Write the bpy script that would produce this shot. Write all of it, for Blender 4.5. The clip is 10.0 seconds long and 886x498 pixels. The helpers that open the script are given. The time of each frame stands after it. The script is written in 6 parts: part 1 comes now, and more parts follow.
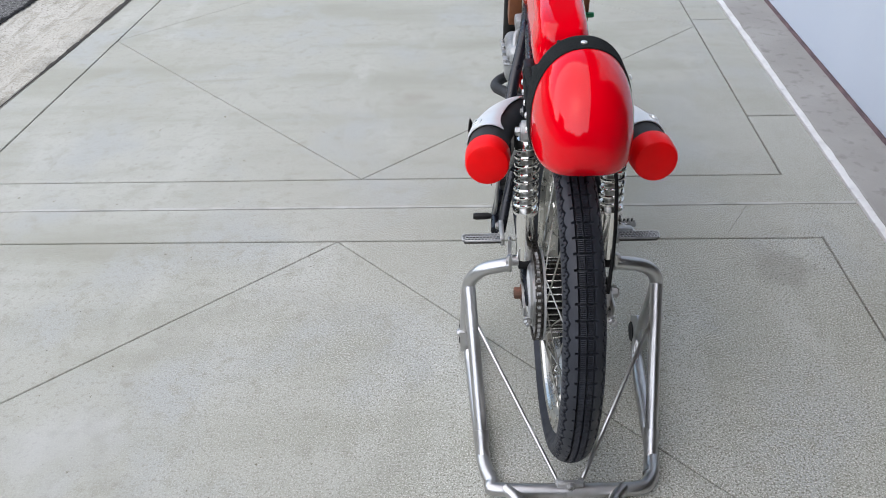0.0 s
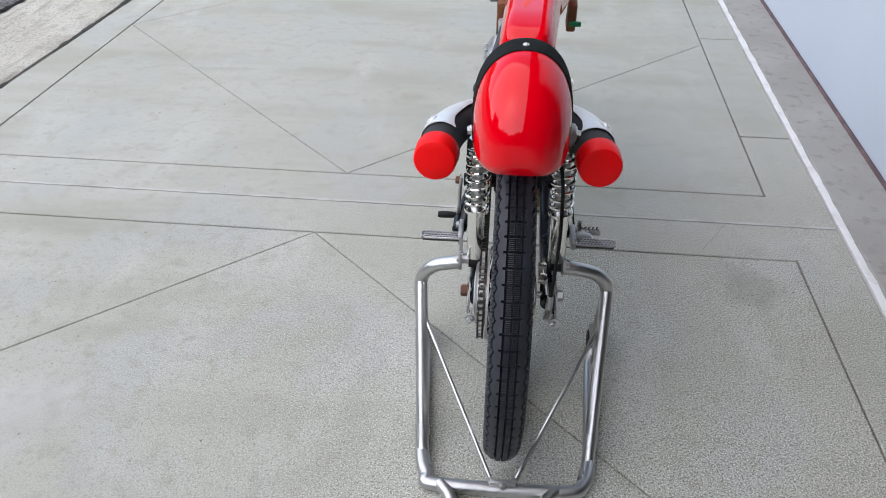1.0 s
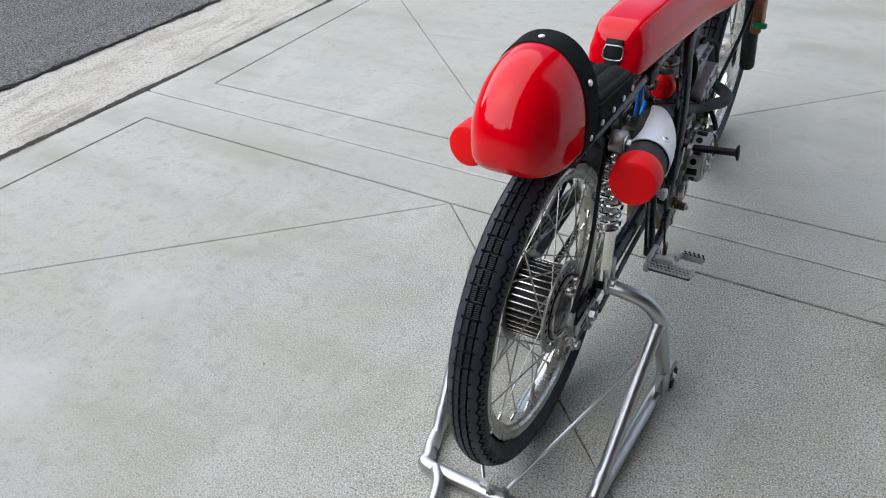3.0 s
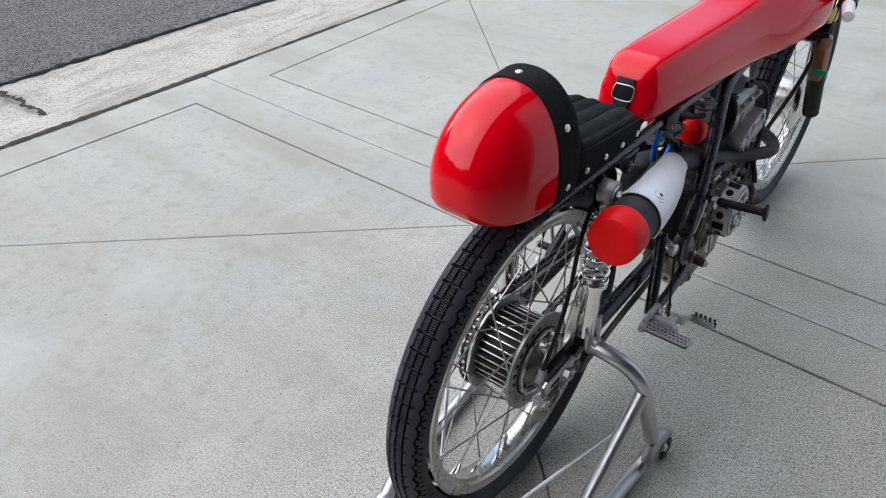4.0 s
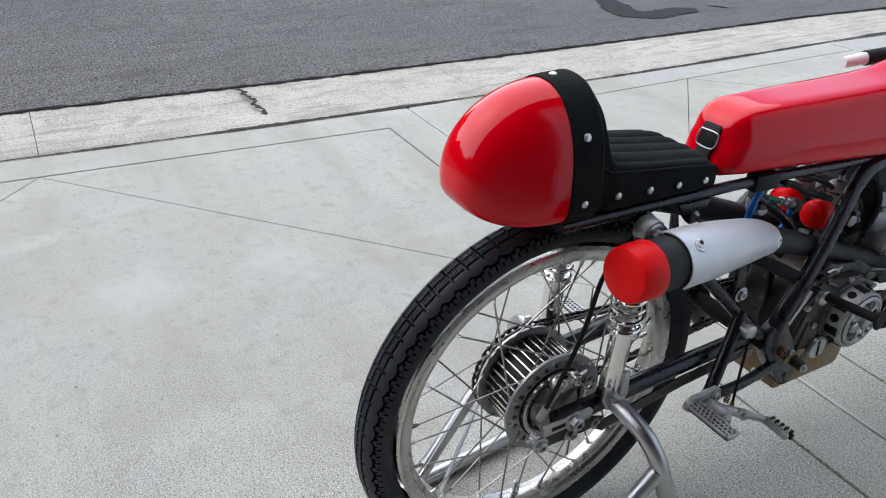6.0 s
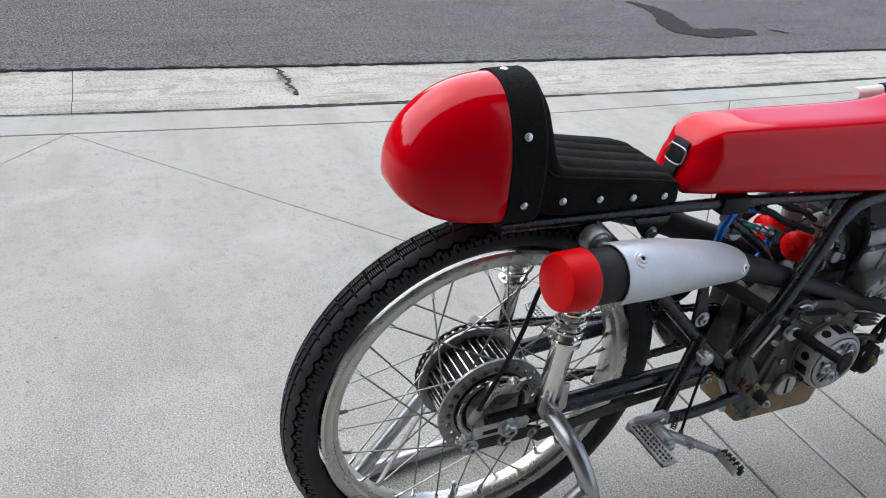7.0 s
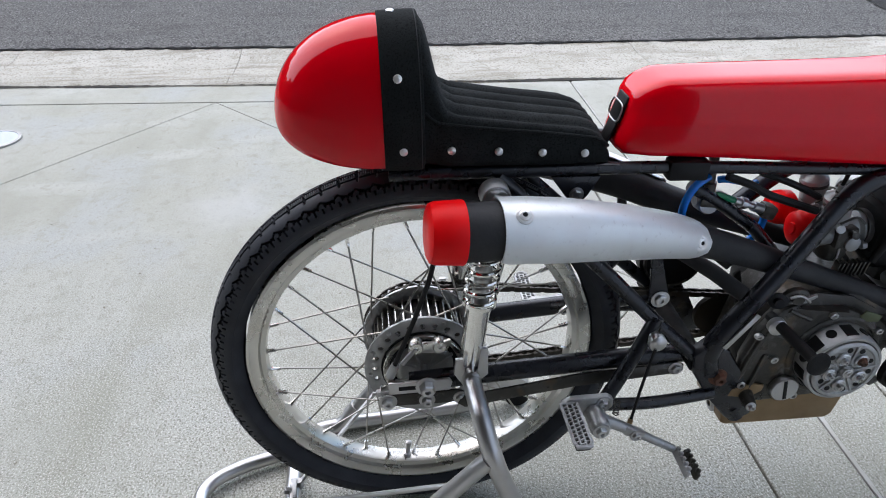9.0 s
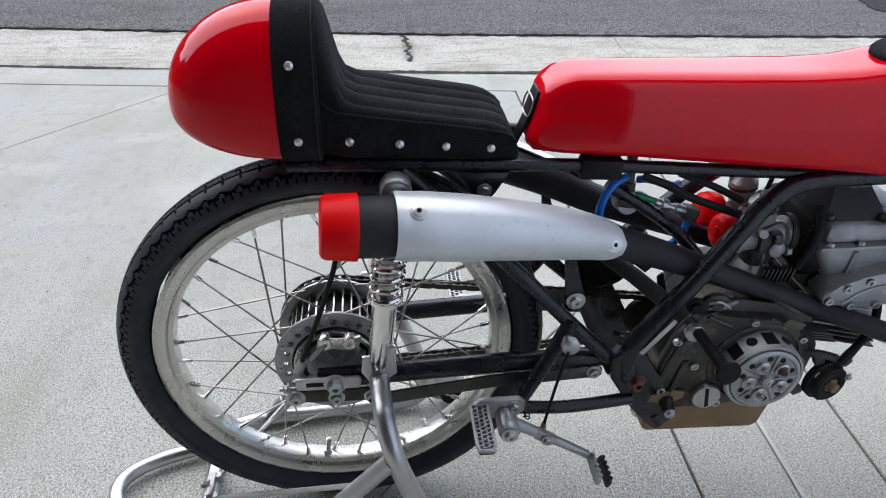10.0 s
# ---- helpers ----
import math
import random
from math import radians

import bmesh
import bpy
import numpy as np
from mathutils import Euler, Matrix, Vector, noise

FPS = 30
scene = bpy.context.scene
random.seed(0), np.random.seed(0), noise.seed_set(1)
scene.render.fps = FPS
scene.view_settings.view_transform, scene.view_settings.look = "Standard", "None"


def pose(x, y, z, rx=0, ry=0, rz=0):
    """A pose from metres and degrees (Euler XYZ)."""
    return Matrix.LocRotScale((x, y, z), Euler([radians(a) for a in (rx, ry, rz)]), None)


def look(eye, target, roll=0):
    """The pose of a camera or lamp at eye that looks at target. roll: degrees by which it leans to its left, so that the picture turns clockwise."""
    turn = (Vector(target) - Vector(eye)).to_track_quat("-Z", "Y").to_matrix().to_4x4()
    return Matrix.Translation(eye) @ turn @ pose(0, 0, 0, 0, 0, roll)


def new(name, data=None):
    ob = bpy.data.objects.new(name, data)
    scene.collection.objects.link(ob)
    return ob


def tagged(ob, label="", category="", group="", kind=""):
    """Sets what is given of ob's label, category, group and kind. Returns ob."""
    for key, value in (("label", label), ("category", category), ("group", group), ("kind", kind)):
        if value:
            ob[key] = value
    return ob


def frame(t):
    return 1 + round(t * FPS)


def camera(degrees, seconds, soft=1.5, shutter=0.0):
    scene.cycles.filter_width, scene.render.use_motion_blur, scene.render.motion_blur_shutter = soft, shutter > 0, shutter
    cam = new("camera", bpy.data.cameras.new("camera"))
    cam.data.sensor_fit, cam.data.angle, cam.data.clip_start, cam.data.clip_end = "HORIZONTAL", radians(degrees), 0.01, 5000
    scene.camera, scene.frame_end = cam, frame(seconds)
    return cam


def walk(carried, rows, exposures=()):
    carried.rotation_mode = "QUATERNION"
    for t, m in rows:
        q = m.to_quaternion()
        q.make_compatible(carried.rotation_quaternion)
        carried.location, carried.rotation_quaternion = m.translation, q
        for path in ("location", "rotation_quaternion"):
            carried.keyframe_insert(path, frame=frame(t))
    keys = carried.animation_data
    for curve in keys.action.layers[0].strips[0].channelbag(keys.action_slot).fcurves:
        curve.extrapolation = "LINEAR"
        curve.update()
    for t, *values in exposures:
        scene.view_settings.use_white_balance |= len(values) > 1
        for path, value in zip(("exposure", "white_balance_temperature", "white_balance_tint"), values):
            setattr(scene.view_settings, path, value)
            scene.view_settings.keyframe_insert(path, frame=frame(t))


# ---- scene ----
cam = camera(61.9, 10.0, soft=1.0)
PATH = [
    (0, (-0.16, -0.992, 1.141), (-0.232, 0.604, -0.063), -2.6),
    (0.5, (-0.103, -1.029, 1.147), (-0.222, 0.569, -0.049), -1.8),
    (1, (-0.033, -1.012, 1.133), (-0.164, 0.59, -0.056), 0.2),
    (1.5, (0.078, -0.966, 1.118), (-0.124, 0.628, -0.074), 0.5),
    (2, (0.167, -0.938, 1.117), (-0.244, 0.61, -0.081), -1.6),
    (2.2, (0.214, -0.935, 1.123), (-0.319, 0.577, -0.073), -1.6),
    (3.3, (0.389, -0.814, 1.112), (-0.506, 0.5, -0.101), -3.9),
    (3.5, (0.399, -0.769, 1.106), (-0.513, 0.537, -0.102), -2.7),
    (4, (0.443, -0.703, 1.107), (-0.581, 0.527, -0.092), -2.0),
    (4.5, (0.506, -0.655, 1.082), (-0.719, 0.411, -0.086), -3.8),
    (5, (0.566, -0.615, 1.046), (-0.768, 0.436, -0.01), 1.3),
    (5.2, (0.582, -0.598, 1.031), (-0.777, 0.424, -0.022), 1.2),
    (6.3, (0.674, -0.508, 1.001), (-0.854, 0.304, -0.003), 1.4),
    (6.5, (0.687, -0.489, 1.002), (-0.845, 0.306, -0.008), 2.1),
    (7, (0.703, -0.413, 0.992), (-0.853, 0.33, -0.022), 4.9),
    (7.5, (0.727, -0.303, 1.001), (-0.85, 0.391, -0.014), 5.7),
    (8, (0.768, -0.213, 0.994), (-0.874, 0.291, -0.03), 2.8),
    (8.5, (0.795, -0.12, 0.975), (-0.887, 0.205, -0.057), 0.7),
    (9, (0.811, -0.057, 0.954), (-0.88, 0.13, -0.098), -0.7),
    (9.5, (0.815, -0.001, 0.946), (-0.874, 0.146, -0.115), -0.5),
    (10, (0.797, 0.059, 0.944), (-0.881, 0.239, -0.128), 0.8),
]
walk(cam, [(t, look(eye, target, roll)) for t, eye, target, roll in PATH], exposures=[(0, 1.06, 7080, 12), (4.5, 1.15, 7020, 12), (7.5, 1.2, 6960, 12), (10, 1.28, 6900, 12)])

# ---- light ----
world = bpy.data.worlds.new("sky")
scene.world = world
world.use_nodes = True
wn = world.node_tree
sky = wn.nodes.new("ShaderNodeTexSky")
sky.sky_type, sky.sun_disc = "NISHITA", False
SUN_UP, SUN_ROUND = 52.0, 236.0
sky.sun_elevation, sky.sun_rotation = radians(SUN_UP), radians(SUN_ROUND)
sky.air_density, sky.dust_density, sky.ozone_density = 1.0, 0.6, 1.0
wn.links.new(sky.outputs[0], wn.nodes["Background"].inputs[0])
wn.nodes["Background"].inputs[1].default_value = 0.15
sun_data = bpy.data.lights.new("sun", "SUN")
sun_data.energy, sun_data.angle, sun_data.color = 1.7, radians(130), (1.0, 0.96, 0.9)
sun = new("sun", sun_data)
a, e = radians(SUN_ROUND), radians(SUN_UP)
sun.matrix_world = look((0, 0, 6), Vector((0, 0, 6)) - Vector((math.sin(a) * math.cos(e), math.cos(a) * math.cos(e), math.sin(e))))


# ---- materials ----
def material(name, colour, rough=0.5, metal=0.0, vary=(), bump=(), coat=0.0, rough_vary=0.0, sheen=0.0, coat_ior=1.5, spec=0.5):
    """vary: (scale, second colour, low, high, detail) noises mixed over the colour; bump: (scale, metres) noises."""
    m = bpy.data.materials.new(name)
    m.use_nodes = True
    nt = m.node_tree
    b = nt.nodes["Principled BSDF"]
    b.inputs["Base Color"].default_value = (*colour, 1)
    b.inputs["Roughness"].default_value, b.inputs["Metallic"].default_value = rough, metal
    b.inputs["Coat Weight"].default_value, b.inputs["Coat Roughness"].default_value = coat, 0.012
    b.inputs["Coat IOR"].default_value = coat_ior
    b.inputs["Sheen Weight"].default_value = sheen
    b.inputs["Specular IOR Level"].default_value = spec
    co = nt.nodes.new("ShaderNodeTexCoord")
    out = None
    for scale, second, low, high, detail, *stretch in vary:
        n = nt.nodes.new("ShaderNodeTexNoise")
        n.inputs["Scale"].default_value, n.inputs["Detail"].default_value = scale, detail
        source = co.outputs["Object"]
        if stretch:
            mp = nt.nodes.new("ShaderNodeMapping")
            mp.inputs["Rotation"].default_value = (0, 0, radians(stretch[1]))
            mp.inputs["Scale"].default_value = stretch[0]
            nt.links.new(source, mp.inputs["Vector"])
            source = mp.outputs["Vector"]
        nt.links.new(source, n.inputs["Vector"])
        r = nt.nodes.new("ShaderNodeMapRange")
        r.inputs[1].default_value, r.inputs[2].default_value = low, high
        nt.links.new(n.outputs["Fac"], r.inputs[0])
        mix = nt.nodes.new("ShaderNodeMix")
        mix.data_type = "RGBA"
        mix.inputs["A"].default_value, mix.inputs["B"].default_value = (*colour, 1), (*second, 1)
        if out:
            nt.links.new(out, mix.inputs["A"])
        nt.links.new(r.outputs[0], mix.inputs["Factor"])
        out = mix.outputs["Result"]
    if out:
        nt.links.new(out, b.inputs["Base Color"])
    if rough_vary:
        n = nt.nodes.new("ShaderNodeTexNoise")
        n.inputs["Scale"].default_value, n.inputs["Detail"].default_value = 35, 6
        nt.links.new(co.outputs["Object"], n.inputs["Vector"])
        r = nt.nodes.new("ShaderNodeMapRange")
        r.inputs[3].default_value, r.inputs[4].default_value = max(rough - rough_vary, 0.02), min(rough + rough_vary, 1)
        r.inputs[1].default_value, r.inputs[2].default_value = 0.3, 0.7
        nt.links.new(n.outputs["Fac"], r.inputs[0])
        nt.links.new(r.outputs[0], b.inputs["Roughness"])
    normal = None
    for scale, depth in bump:
        n = nt.nodes.new("ShaderNodeTexNoise")
        n.inputs["Scale"].default_value, n.inputs["Detail"].default_value = scale, 3
        nt.links.new(co.outputs["Object"], n.inputs["Vector"])
        bp = nt.nodes.new("ShaderNodeBump")
        bp.inputs["Strength"].default_value, bp.inputs["Distance"].default_value = 1.0, depth
        nt.links.new(n.outputs["Fac"], bp.inputs["Height"])
        if normal:
            nt.links.new(normal, bp.inputs["Normal"])
        normal = bp.outputs["Normal"]
    if normal:
        nt.links.new(normal, b.inputs["Normal"])
    return m


POUR = [(0.7, (0.416, 0.423, 0.376), 0.42, 0.62, 5), (2.2, (0.308, 0.312, 0.256), 0.46, 0.7, 7, (0.5, 2.2, 1), 28), (3.1, (0.378, 0.393, 0.368), 0.5, 0.64, 6), (5, (0.442, 0.45, 0.406), 0.55, 0.72, 8, (1, 0.35, 1), -20), (9, (0.322, 0.328, 0.278), 0.58, 0.8, 7, (0.35, 1.6, 1), 24)]
CONCRETE = material("broomed_concrete", (0.376, 0.38, 0.327), 0.85, vary=POUR + [(24, (0.322, 0.322, 0.27), 0.53, 0.72, 6), (90, (0.303, 0.3, 0.26), 0.55, 0.75, 3), (240, (0.19, 0.187, 0.152), 0.5, 0.65, 2), (330, (0.64, 0.645, 0.59), 0.53, 0.66, 2), (70, (0.182, 0.17, 0.125), 0.71, 0.75, 3)], bump=[(380, 0.0005), (30, 0.001)])
TROWELLED = material("trowelled_concrete", (0.378, 0.381, 0.329), 0.8, vary=POUR + [(18, (0.333, 0.333, 0.281), 0.53, 0.74, 6), (60, (0.33, 0.325, 0.283), 0.56, 0.78, 4), (250, (0.2, 0.197, 0.162), 0.5, 0.66, 2), (335, (0.6, 0.603, 0.555), 0.54, 0.68, 2), (45, (0.2, 0.19, 0.145), 0.725, 0.76, 3)], bump=[(380, 0.0004), (30, 0.0008)])


def worn(m):
    """Lets the sandy grain come out where the driveway is worn, round the garage side, and fade where the trowelled skin is left."""
    nt = m.node_tree
    co, n, split = nt.nodes.new("ShaderNodeTexCoord"), nt.nodes.new("ShaderNodeTexNoise"), nt.nodes.new("ShaderNodeSeparateXYZ")
    n.inputs["Scale"].default_value, n.inputs["Detail"].default_value = 1.6, 4
    nt.links.new(co.outputs["Object"], n.inputs["Vector"])
    nt.links.new(co.outputs["Object"], split.inputs[0])
    share = None
    for source, low, high, a, b in ((split.outputs["X"], -0.95, 0.3, 0.24, 1.4), (split.outputs["Y"], 0.9, 1.6, 1.0, 0.4), (n.outputs["Fac"], 0.36, 0.62, 0.65, 1.2)):
        r = nt.nodes.new("ShaderNodeMapRange")
        for k, v in ((1, low), (2, high), (3, a), (4, b)):
            r.inputs[k].default_value = v
        nt.links.new(source, r.inputs[0])
        if share:
            times = nt.nodes.new("ShaderNodeMath")
            times.operation = "MULTIPLY"
            nt.links.new(share, times.inputs[0])
            nt.links.new(r.outputs[0], times.inputs[1])
            share = times.outputs[0]
        else:
            share = r.outputs[0]
    for q in list(nt.nodes):
        if q.bl_idname == "ShaderNodeTexNoise" and q.inputs["Scale"].default_value > 200:
            to = q.outputs["Fac"].links[0].to_node
            if to.bl_idname == "ShaderNodeBump":
                nt.links.new(share, to.inputs["Strength"])
                continue
            factor = to.outputs[0].links[0].to_socket
            times = nt.nodes.new("ShaderNodeMath")
            times.operation, times.use_clamp = "MULTIPLY", True
            nt.links.new(to.outputs[0], times.inputs[0])
            nt.links.new(share, times.inputs[1])
            nt.links.new(times.outputs[0], factor)


worn(CONCRETE)
worn(TROWELLED)


def stain(m, colour, centre, inner, outer, strength):
    """Mixes a cloudy ring or blot (from inner to outer metres round the centre) over a material's colour."""
    nt = m.node_tree
    b = nt.nodes["Principled BSDF"]
    before = b.inputs["Base Color"].links[0].from_socket
    co, n = nt.nodes.new("ShaderNodeTexCoord"), nt.nodes.new("ShaderNodeTexNoise")
    n.inputs["Scale"].default_value, n.inputs["Detail"].default_value = 9, 8
    nt.links.new(co.outputs["Object"], n.inputs["Vector"])
    dist = nt.nodes.new("ShaderNodeVectorMath")
    dist.operation = "DISTANCE"
    dist.inputs[1].default_value = (*centre, 0)
    nt.links.new(co.outputs["Object"], dist.inputs[0])
    grow = nt.nodes.new("ShaderNodeMath")
    grow.operation, grow.inputs[1].default_value = "MULTIPLY_ADD", 0.25
    nt.links.new(n.outputs["Fac"], grow.inputs[0])
    nt.links.new(dist.outputs["Value"], grow.inputs[2])
    mid = (inner + outer) / 2 + 0.125
    away = nt.nodes.new("ShaderNodeMath")
    away.operation, away.inputs[1].default_value = "SUBTRACT", mid
    nt.links.new(grow.outputs[0], away.inputs[0])
    size = nt.nodes.new("ShaderNodeMath")
    size.operation = "ABSOLUTE"
    nt.links.new(away.outputs[0], size.inputs[0])
    r = nt.nodes.new("ShaderNodeMapRange")
    r.interpolation_type = "SMOOTHSTEP"
    half = (outer - inner) / 2
    for k, v in ((1, half * 0.2), (2, half), (3, strength), (4, 0.0)):
        r.inputs[k].default_value = v
    nt.links.new(size.outputs[0], r.inputs[0])
    mix = nt.nodes.new("ShaderNodeMix")
    mix.data_type = "RGBA"
    mix.inputs["B"].default_value = (*colour, 1)
    nt.links.new(before, mix.inputs["A"])
    nt.links.new(r.outputs[0], mix.inputs["Factor"])
    nt.links.new(mix.outputs["Result"], b.inputs["Base Color"])


stain(CONCRETE, (0.52, 0.53, 0.52), (-1.0, -0.43), -0.2, 0.17, 0.4)
stain(CONCRETE, (0.5, 0.51, 0.5), (-0.97, -0.1), -0.15, 0.14, 0.4)
stain(CONCRETE, (0.27, 0.27, 0.24), (-0.58, 0.02), 0.27, 0.35, 0.16)
stain(CONCRETE, (0.2, 0.19, 0.16), (0.585, 0.43), -0.12, 0.11, 0.4)
stain(TROWELLED, (0.27, 0.25, 0.2), (-0.37, 1.42), -0.1, 0.08, 0.4)
JOINT = material("joint_dirt", (0.13, 0.122, 0.105), 0.95, vary=[(9, (0.23, 0.22, 0.19), 0.42, 0.6, 5), (60, (0.06, 0.055, 0.047), 0.45, 0.7, 4)])
CAULK = material("pale_mortar", (0.47, 0.475, 0.45), 0.9, vary=[(18, (0.4, 0.4, 0.365), 0.42, 0.6, 6)], bump=[(150, 0.001)])
GUTTER = material("gutter_concrete", (0.42, 0.405, 0.35), 0.92, vary=[(3, (0.5, 0.485, 0.43), 0.4, 0.7, 6), (7, (0.29, 0.27, 0.22), 0.52, 0.68, 8, (3, 0.45, 1), 0), (14, (0.32, 0.3, 0.245), 0.54, 0.72, 7), (110, (0.23, 0.215, 0.175), 0.52, 0.68, 4), (160, (0.57, 0.56, 0.51), 0.57, 0.72, 3)], bump=[(90, 0.003), (14, 0.006)])
STRIP = material("dark_concrete", (0.3, 0.29, 0.27), 0.9, vary=[(4, (0.36, 0.35, 0.33), 0.4, 0.7, 6), (25, (0.2, 0.19, 0.17), 0.55, 0.8, 6)], bump=[(140, 0.002)])
ASPHALT = material("asphalt", (0.121, 0.121, 0.117), 0.9, vary=[(1.2, (0.15, 0.148, 0.14), 0.4, 0.7, 6), (5, (0.085, 0.084, 0.079), 0.5, 0.7, 8, (2.2, 0.4, 1), 6), (95, (0.04, 0.04, 0.038), 0.44, 0.62, 3), (150, (0.34, 0.338, 0.325), 0.56, 0.72, 2)], bump=[(110, 0.005)], spec=0.3)
TAR = material("tar_patch", (0.026, 0.026, 0.026), 0.9, vary=[(90, (0.05, 0.05, 0.05), 0.45, 0.7, 3)], bump=[(140, 0.003)], spec=0.2)
MOSS = material("dry_debris", (0.16, 0.11, 0.05), 0.95, vary=[(60, (0.1, 0.09, 0.04), 0.4, 0.6, 4)])
WALLPAINT = material("pale_blue_paint", (0.5, 0.56, 0.64), 0.45, vary=[(2, (0.53, 0.585, 0.66), 0.35, 0.7, 4)], bump=[(9, 0.001)])
# grey of the added unseen walls, dark to keep the red sides deep
UNSEEN_WALL = material("unseen_wall_grey", (0.2, 0.195, 0.18), 0.9, vary=[(2, (0.16, 0.155, 0.145), 0.4, 0.7, 5)])
# dark brown for the unseen eave, so its reflection stays dim
UNSEEN_SOFFIT = material("unseen_soffit_brown", (0.1, 0.09, 0.08), 0.8, vary=[(3, (0.075, 0.066, 0.058), 0.4, 0.7, 5)])
CRACK = material("crack_dirt", (0.03, 0.027, 0.022), 0.95, vary=[(40, (0.06, 0.055, 0.045), 0.5, 0.7, 4)])
# for the unseen trees, kept dark so little shows in the red coat
UNSEEN_TREES = material("unseen_trees_dark", (0.07, 0.08, 0.045), 0.9, vary=[(0.6, (0.1, 0.105, 0.065), 0.4, 0.7, 6), (3, (0.035, 0.045, 0.025), 0.5, 0.7, 6)])
RED = material("red_lacquer", (0.78, 0.0004, 0.009), 0.5, vary=[(6, (0.74, 0.0004, 0.008), 0.4, 0.7, 3)], coat=1.0, spec=0.0, coat_ior=1.43)
REDCAP = material("red_rubber", (0.95, 0.003, 0.006), 0.42, vary=[(30, (0.87, 0.003, 0.005), 0.4, 0.7, 5)], spec=0.2)
SUEDE = material("black_suede", (0.0145, 0.0168, 0.017), 0.95, vary=[(14, (0.026, 0.029, 0.029), 0.45, 0.7, 6), (500, (0.006, 0.0065, 0.0065), 0.5, 0.7, 2)], bump=[(900, 0.0004)], spec=0.12)
THREAD = material("grey_thread", (0.03, 0.033, 0.035), 0.9)
RUBBER = material("tyre_rubber", (0.0195, 0.0223, 0.0295), 0.54, vary=[(20, (0.029, 0.033, 0.0425), 0.4, 0.7, 5)], bump=[(300, 0.0003)], rough_vary=0.1, spec=0.4)
ALLOY = material("polished_alloy", (0.66, 0.65, 0.61), 0.28, 1.0, vary=[(12, (0.6, 0.58, 0.53), 0.45, 0.75, 5)], rough_vary=0.03)
CHROME = material("chrome", (0.86, 0.85, 0.82), 0.14, 1.0, rough_vary=0.06)
SPOKE = material("spoke_steel", (0.4, 0.39, 0.36), 0.35, 1.0, rough_vary=0.12)
STEEL = material("brushed_steel", (0.55, 0.55, 0.55), 0.34, 1.0, vary=[(25, (0.49, 0.485, 0.48), 0.45, 0.7, 5)], rough_vary=0.05)
STUD = material("nickel_stud", (0.85, 0.85, 0.84), 0.3, 0.7)
CAST = material("cast_alloy", (0.46, 0.465, 0.46), 0.4, 0.6, vary=[(14, (0.3, 0.3, 0.295), 0.42, 0.7, 6), (55, (0.55, 0.55, 0.545), 0.58, 0.75, 4)], bump=[(220, 0.0006), (40, 0.0004)], rough_vary=0.12)
CASE = material("grey_crankcase", (0.085, 0.082, 0.074), 0.42, 0.5, vary=[(9, (0.04, 0.037, 0.032), 0.42, 0.66, 6), (26, (0.14, 0.1, 0.06), 0.58, 0.75, 6), (70, (0.14, 0.138, 0.13), 0.6, 0.74, 4)], bump=[(260, 0.0006), (45, 0.0009)], rough_vary=0.18)
DRUM = material("grey_drum_plate", (0.36, 0.36, 0.345), 0.38, 0.6, vary=[(16, (0.2, 0.195, 0.18), 0.42, 0.66, 6)], bump=[(220, 0.0005)], rough_vary=0.15)
GASKET = material("green_gasket", (0.1, 0.115, 0.06), 0.8)
HEAD = material("grey_cast_head", (0.4, 0.41, 0.41), 0.45, 0.5, vary=[(14, (0.25, 0.25, 0.245), 0.42, 0.7, 6), (55, (0.52, 0.52, 0.515), 0.58, 0.75, 4)], bump=[(220, 0.0006), (40, 0.0005)], rough_vary=0.15)
SUMP = material("oily_brown_metal", (0.28, 0.185, 0.095), 0.5, 0.3, vary=[(12, (0.18, 0.115, 0.05), 0.42, 0.7, 6)], rough_vary=0.15)
FRAME = material("satin_black_paint", (0.009, 0.0105, 0.0155), 0.28, vary=[(15, (0.013, 0.015, 0.021), 0.4, 0.7, 5)], rough_vary=0.07, spec=0.5)
BLACK = material("black_plastic", (0.009, 0.009, 0.0095), 0.5, rough_vary=0.1, spec=0.22)
OILY = material("oily_black_metal", (0.012, 0.012, 0.012), 0.7, vary=[(30, (0.022, 0.02, 0.017), 0.45, 0.7, 5)], bump=[(120, 0.0008)], rough_vary=0.15, spec=0.2)
PIPE = material("heat_black_pipe", (0.024, 0.025, 0.027), 0.6, vary=[(18, (0.042, 0.043, 0.045), 0.4, 0.7, 5)], bump=[(220, 0.0003)], spec=0.3)
SHIELD = material("satin_silver_paint", (0.82, 0.86, 0.875), 0.36, 0.35, vary=[(20, (0.78, 0.795, 0.805), 0.4, 0.7, 4), (160, (0.66, 0.67, 0.68), 0.62, 0.8, 3)], rough_vary=0.06)
RUST = material("rusty_bolt", (0.2, 0.09, 0.06), 0.7, 0.4, vary=[(60, (0.11, 0.06, 0.04), 0.4, 0.6, 4)])
BLUE = material("blue_hose", (0.006, 0.2, 0.72), 0.22)
GREEN = material("green_plastic", (0.0, 0.25, 0.1), 0.4)
LEATHER = material("brown_leather", (0.26, 0.09, 0.035), 0.55, vary=[(25, (0.17, 0.06, 0.025), 0.4, 0.7, 5)], bump=[(160, 0.0006)])
CHAIN = material("oily_chain", (0.07, 0.063, 0.055), 0.42, 0.8, rough_vary=0.12)
WHITE = material("white_plastic", (0.78, 0.78, 0.77), 0.4)
GOLD = material("gold_anodised", (0.62, 0.46, 0.2), 0.3, 1.0)


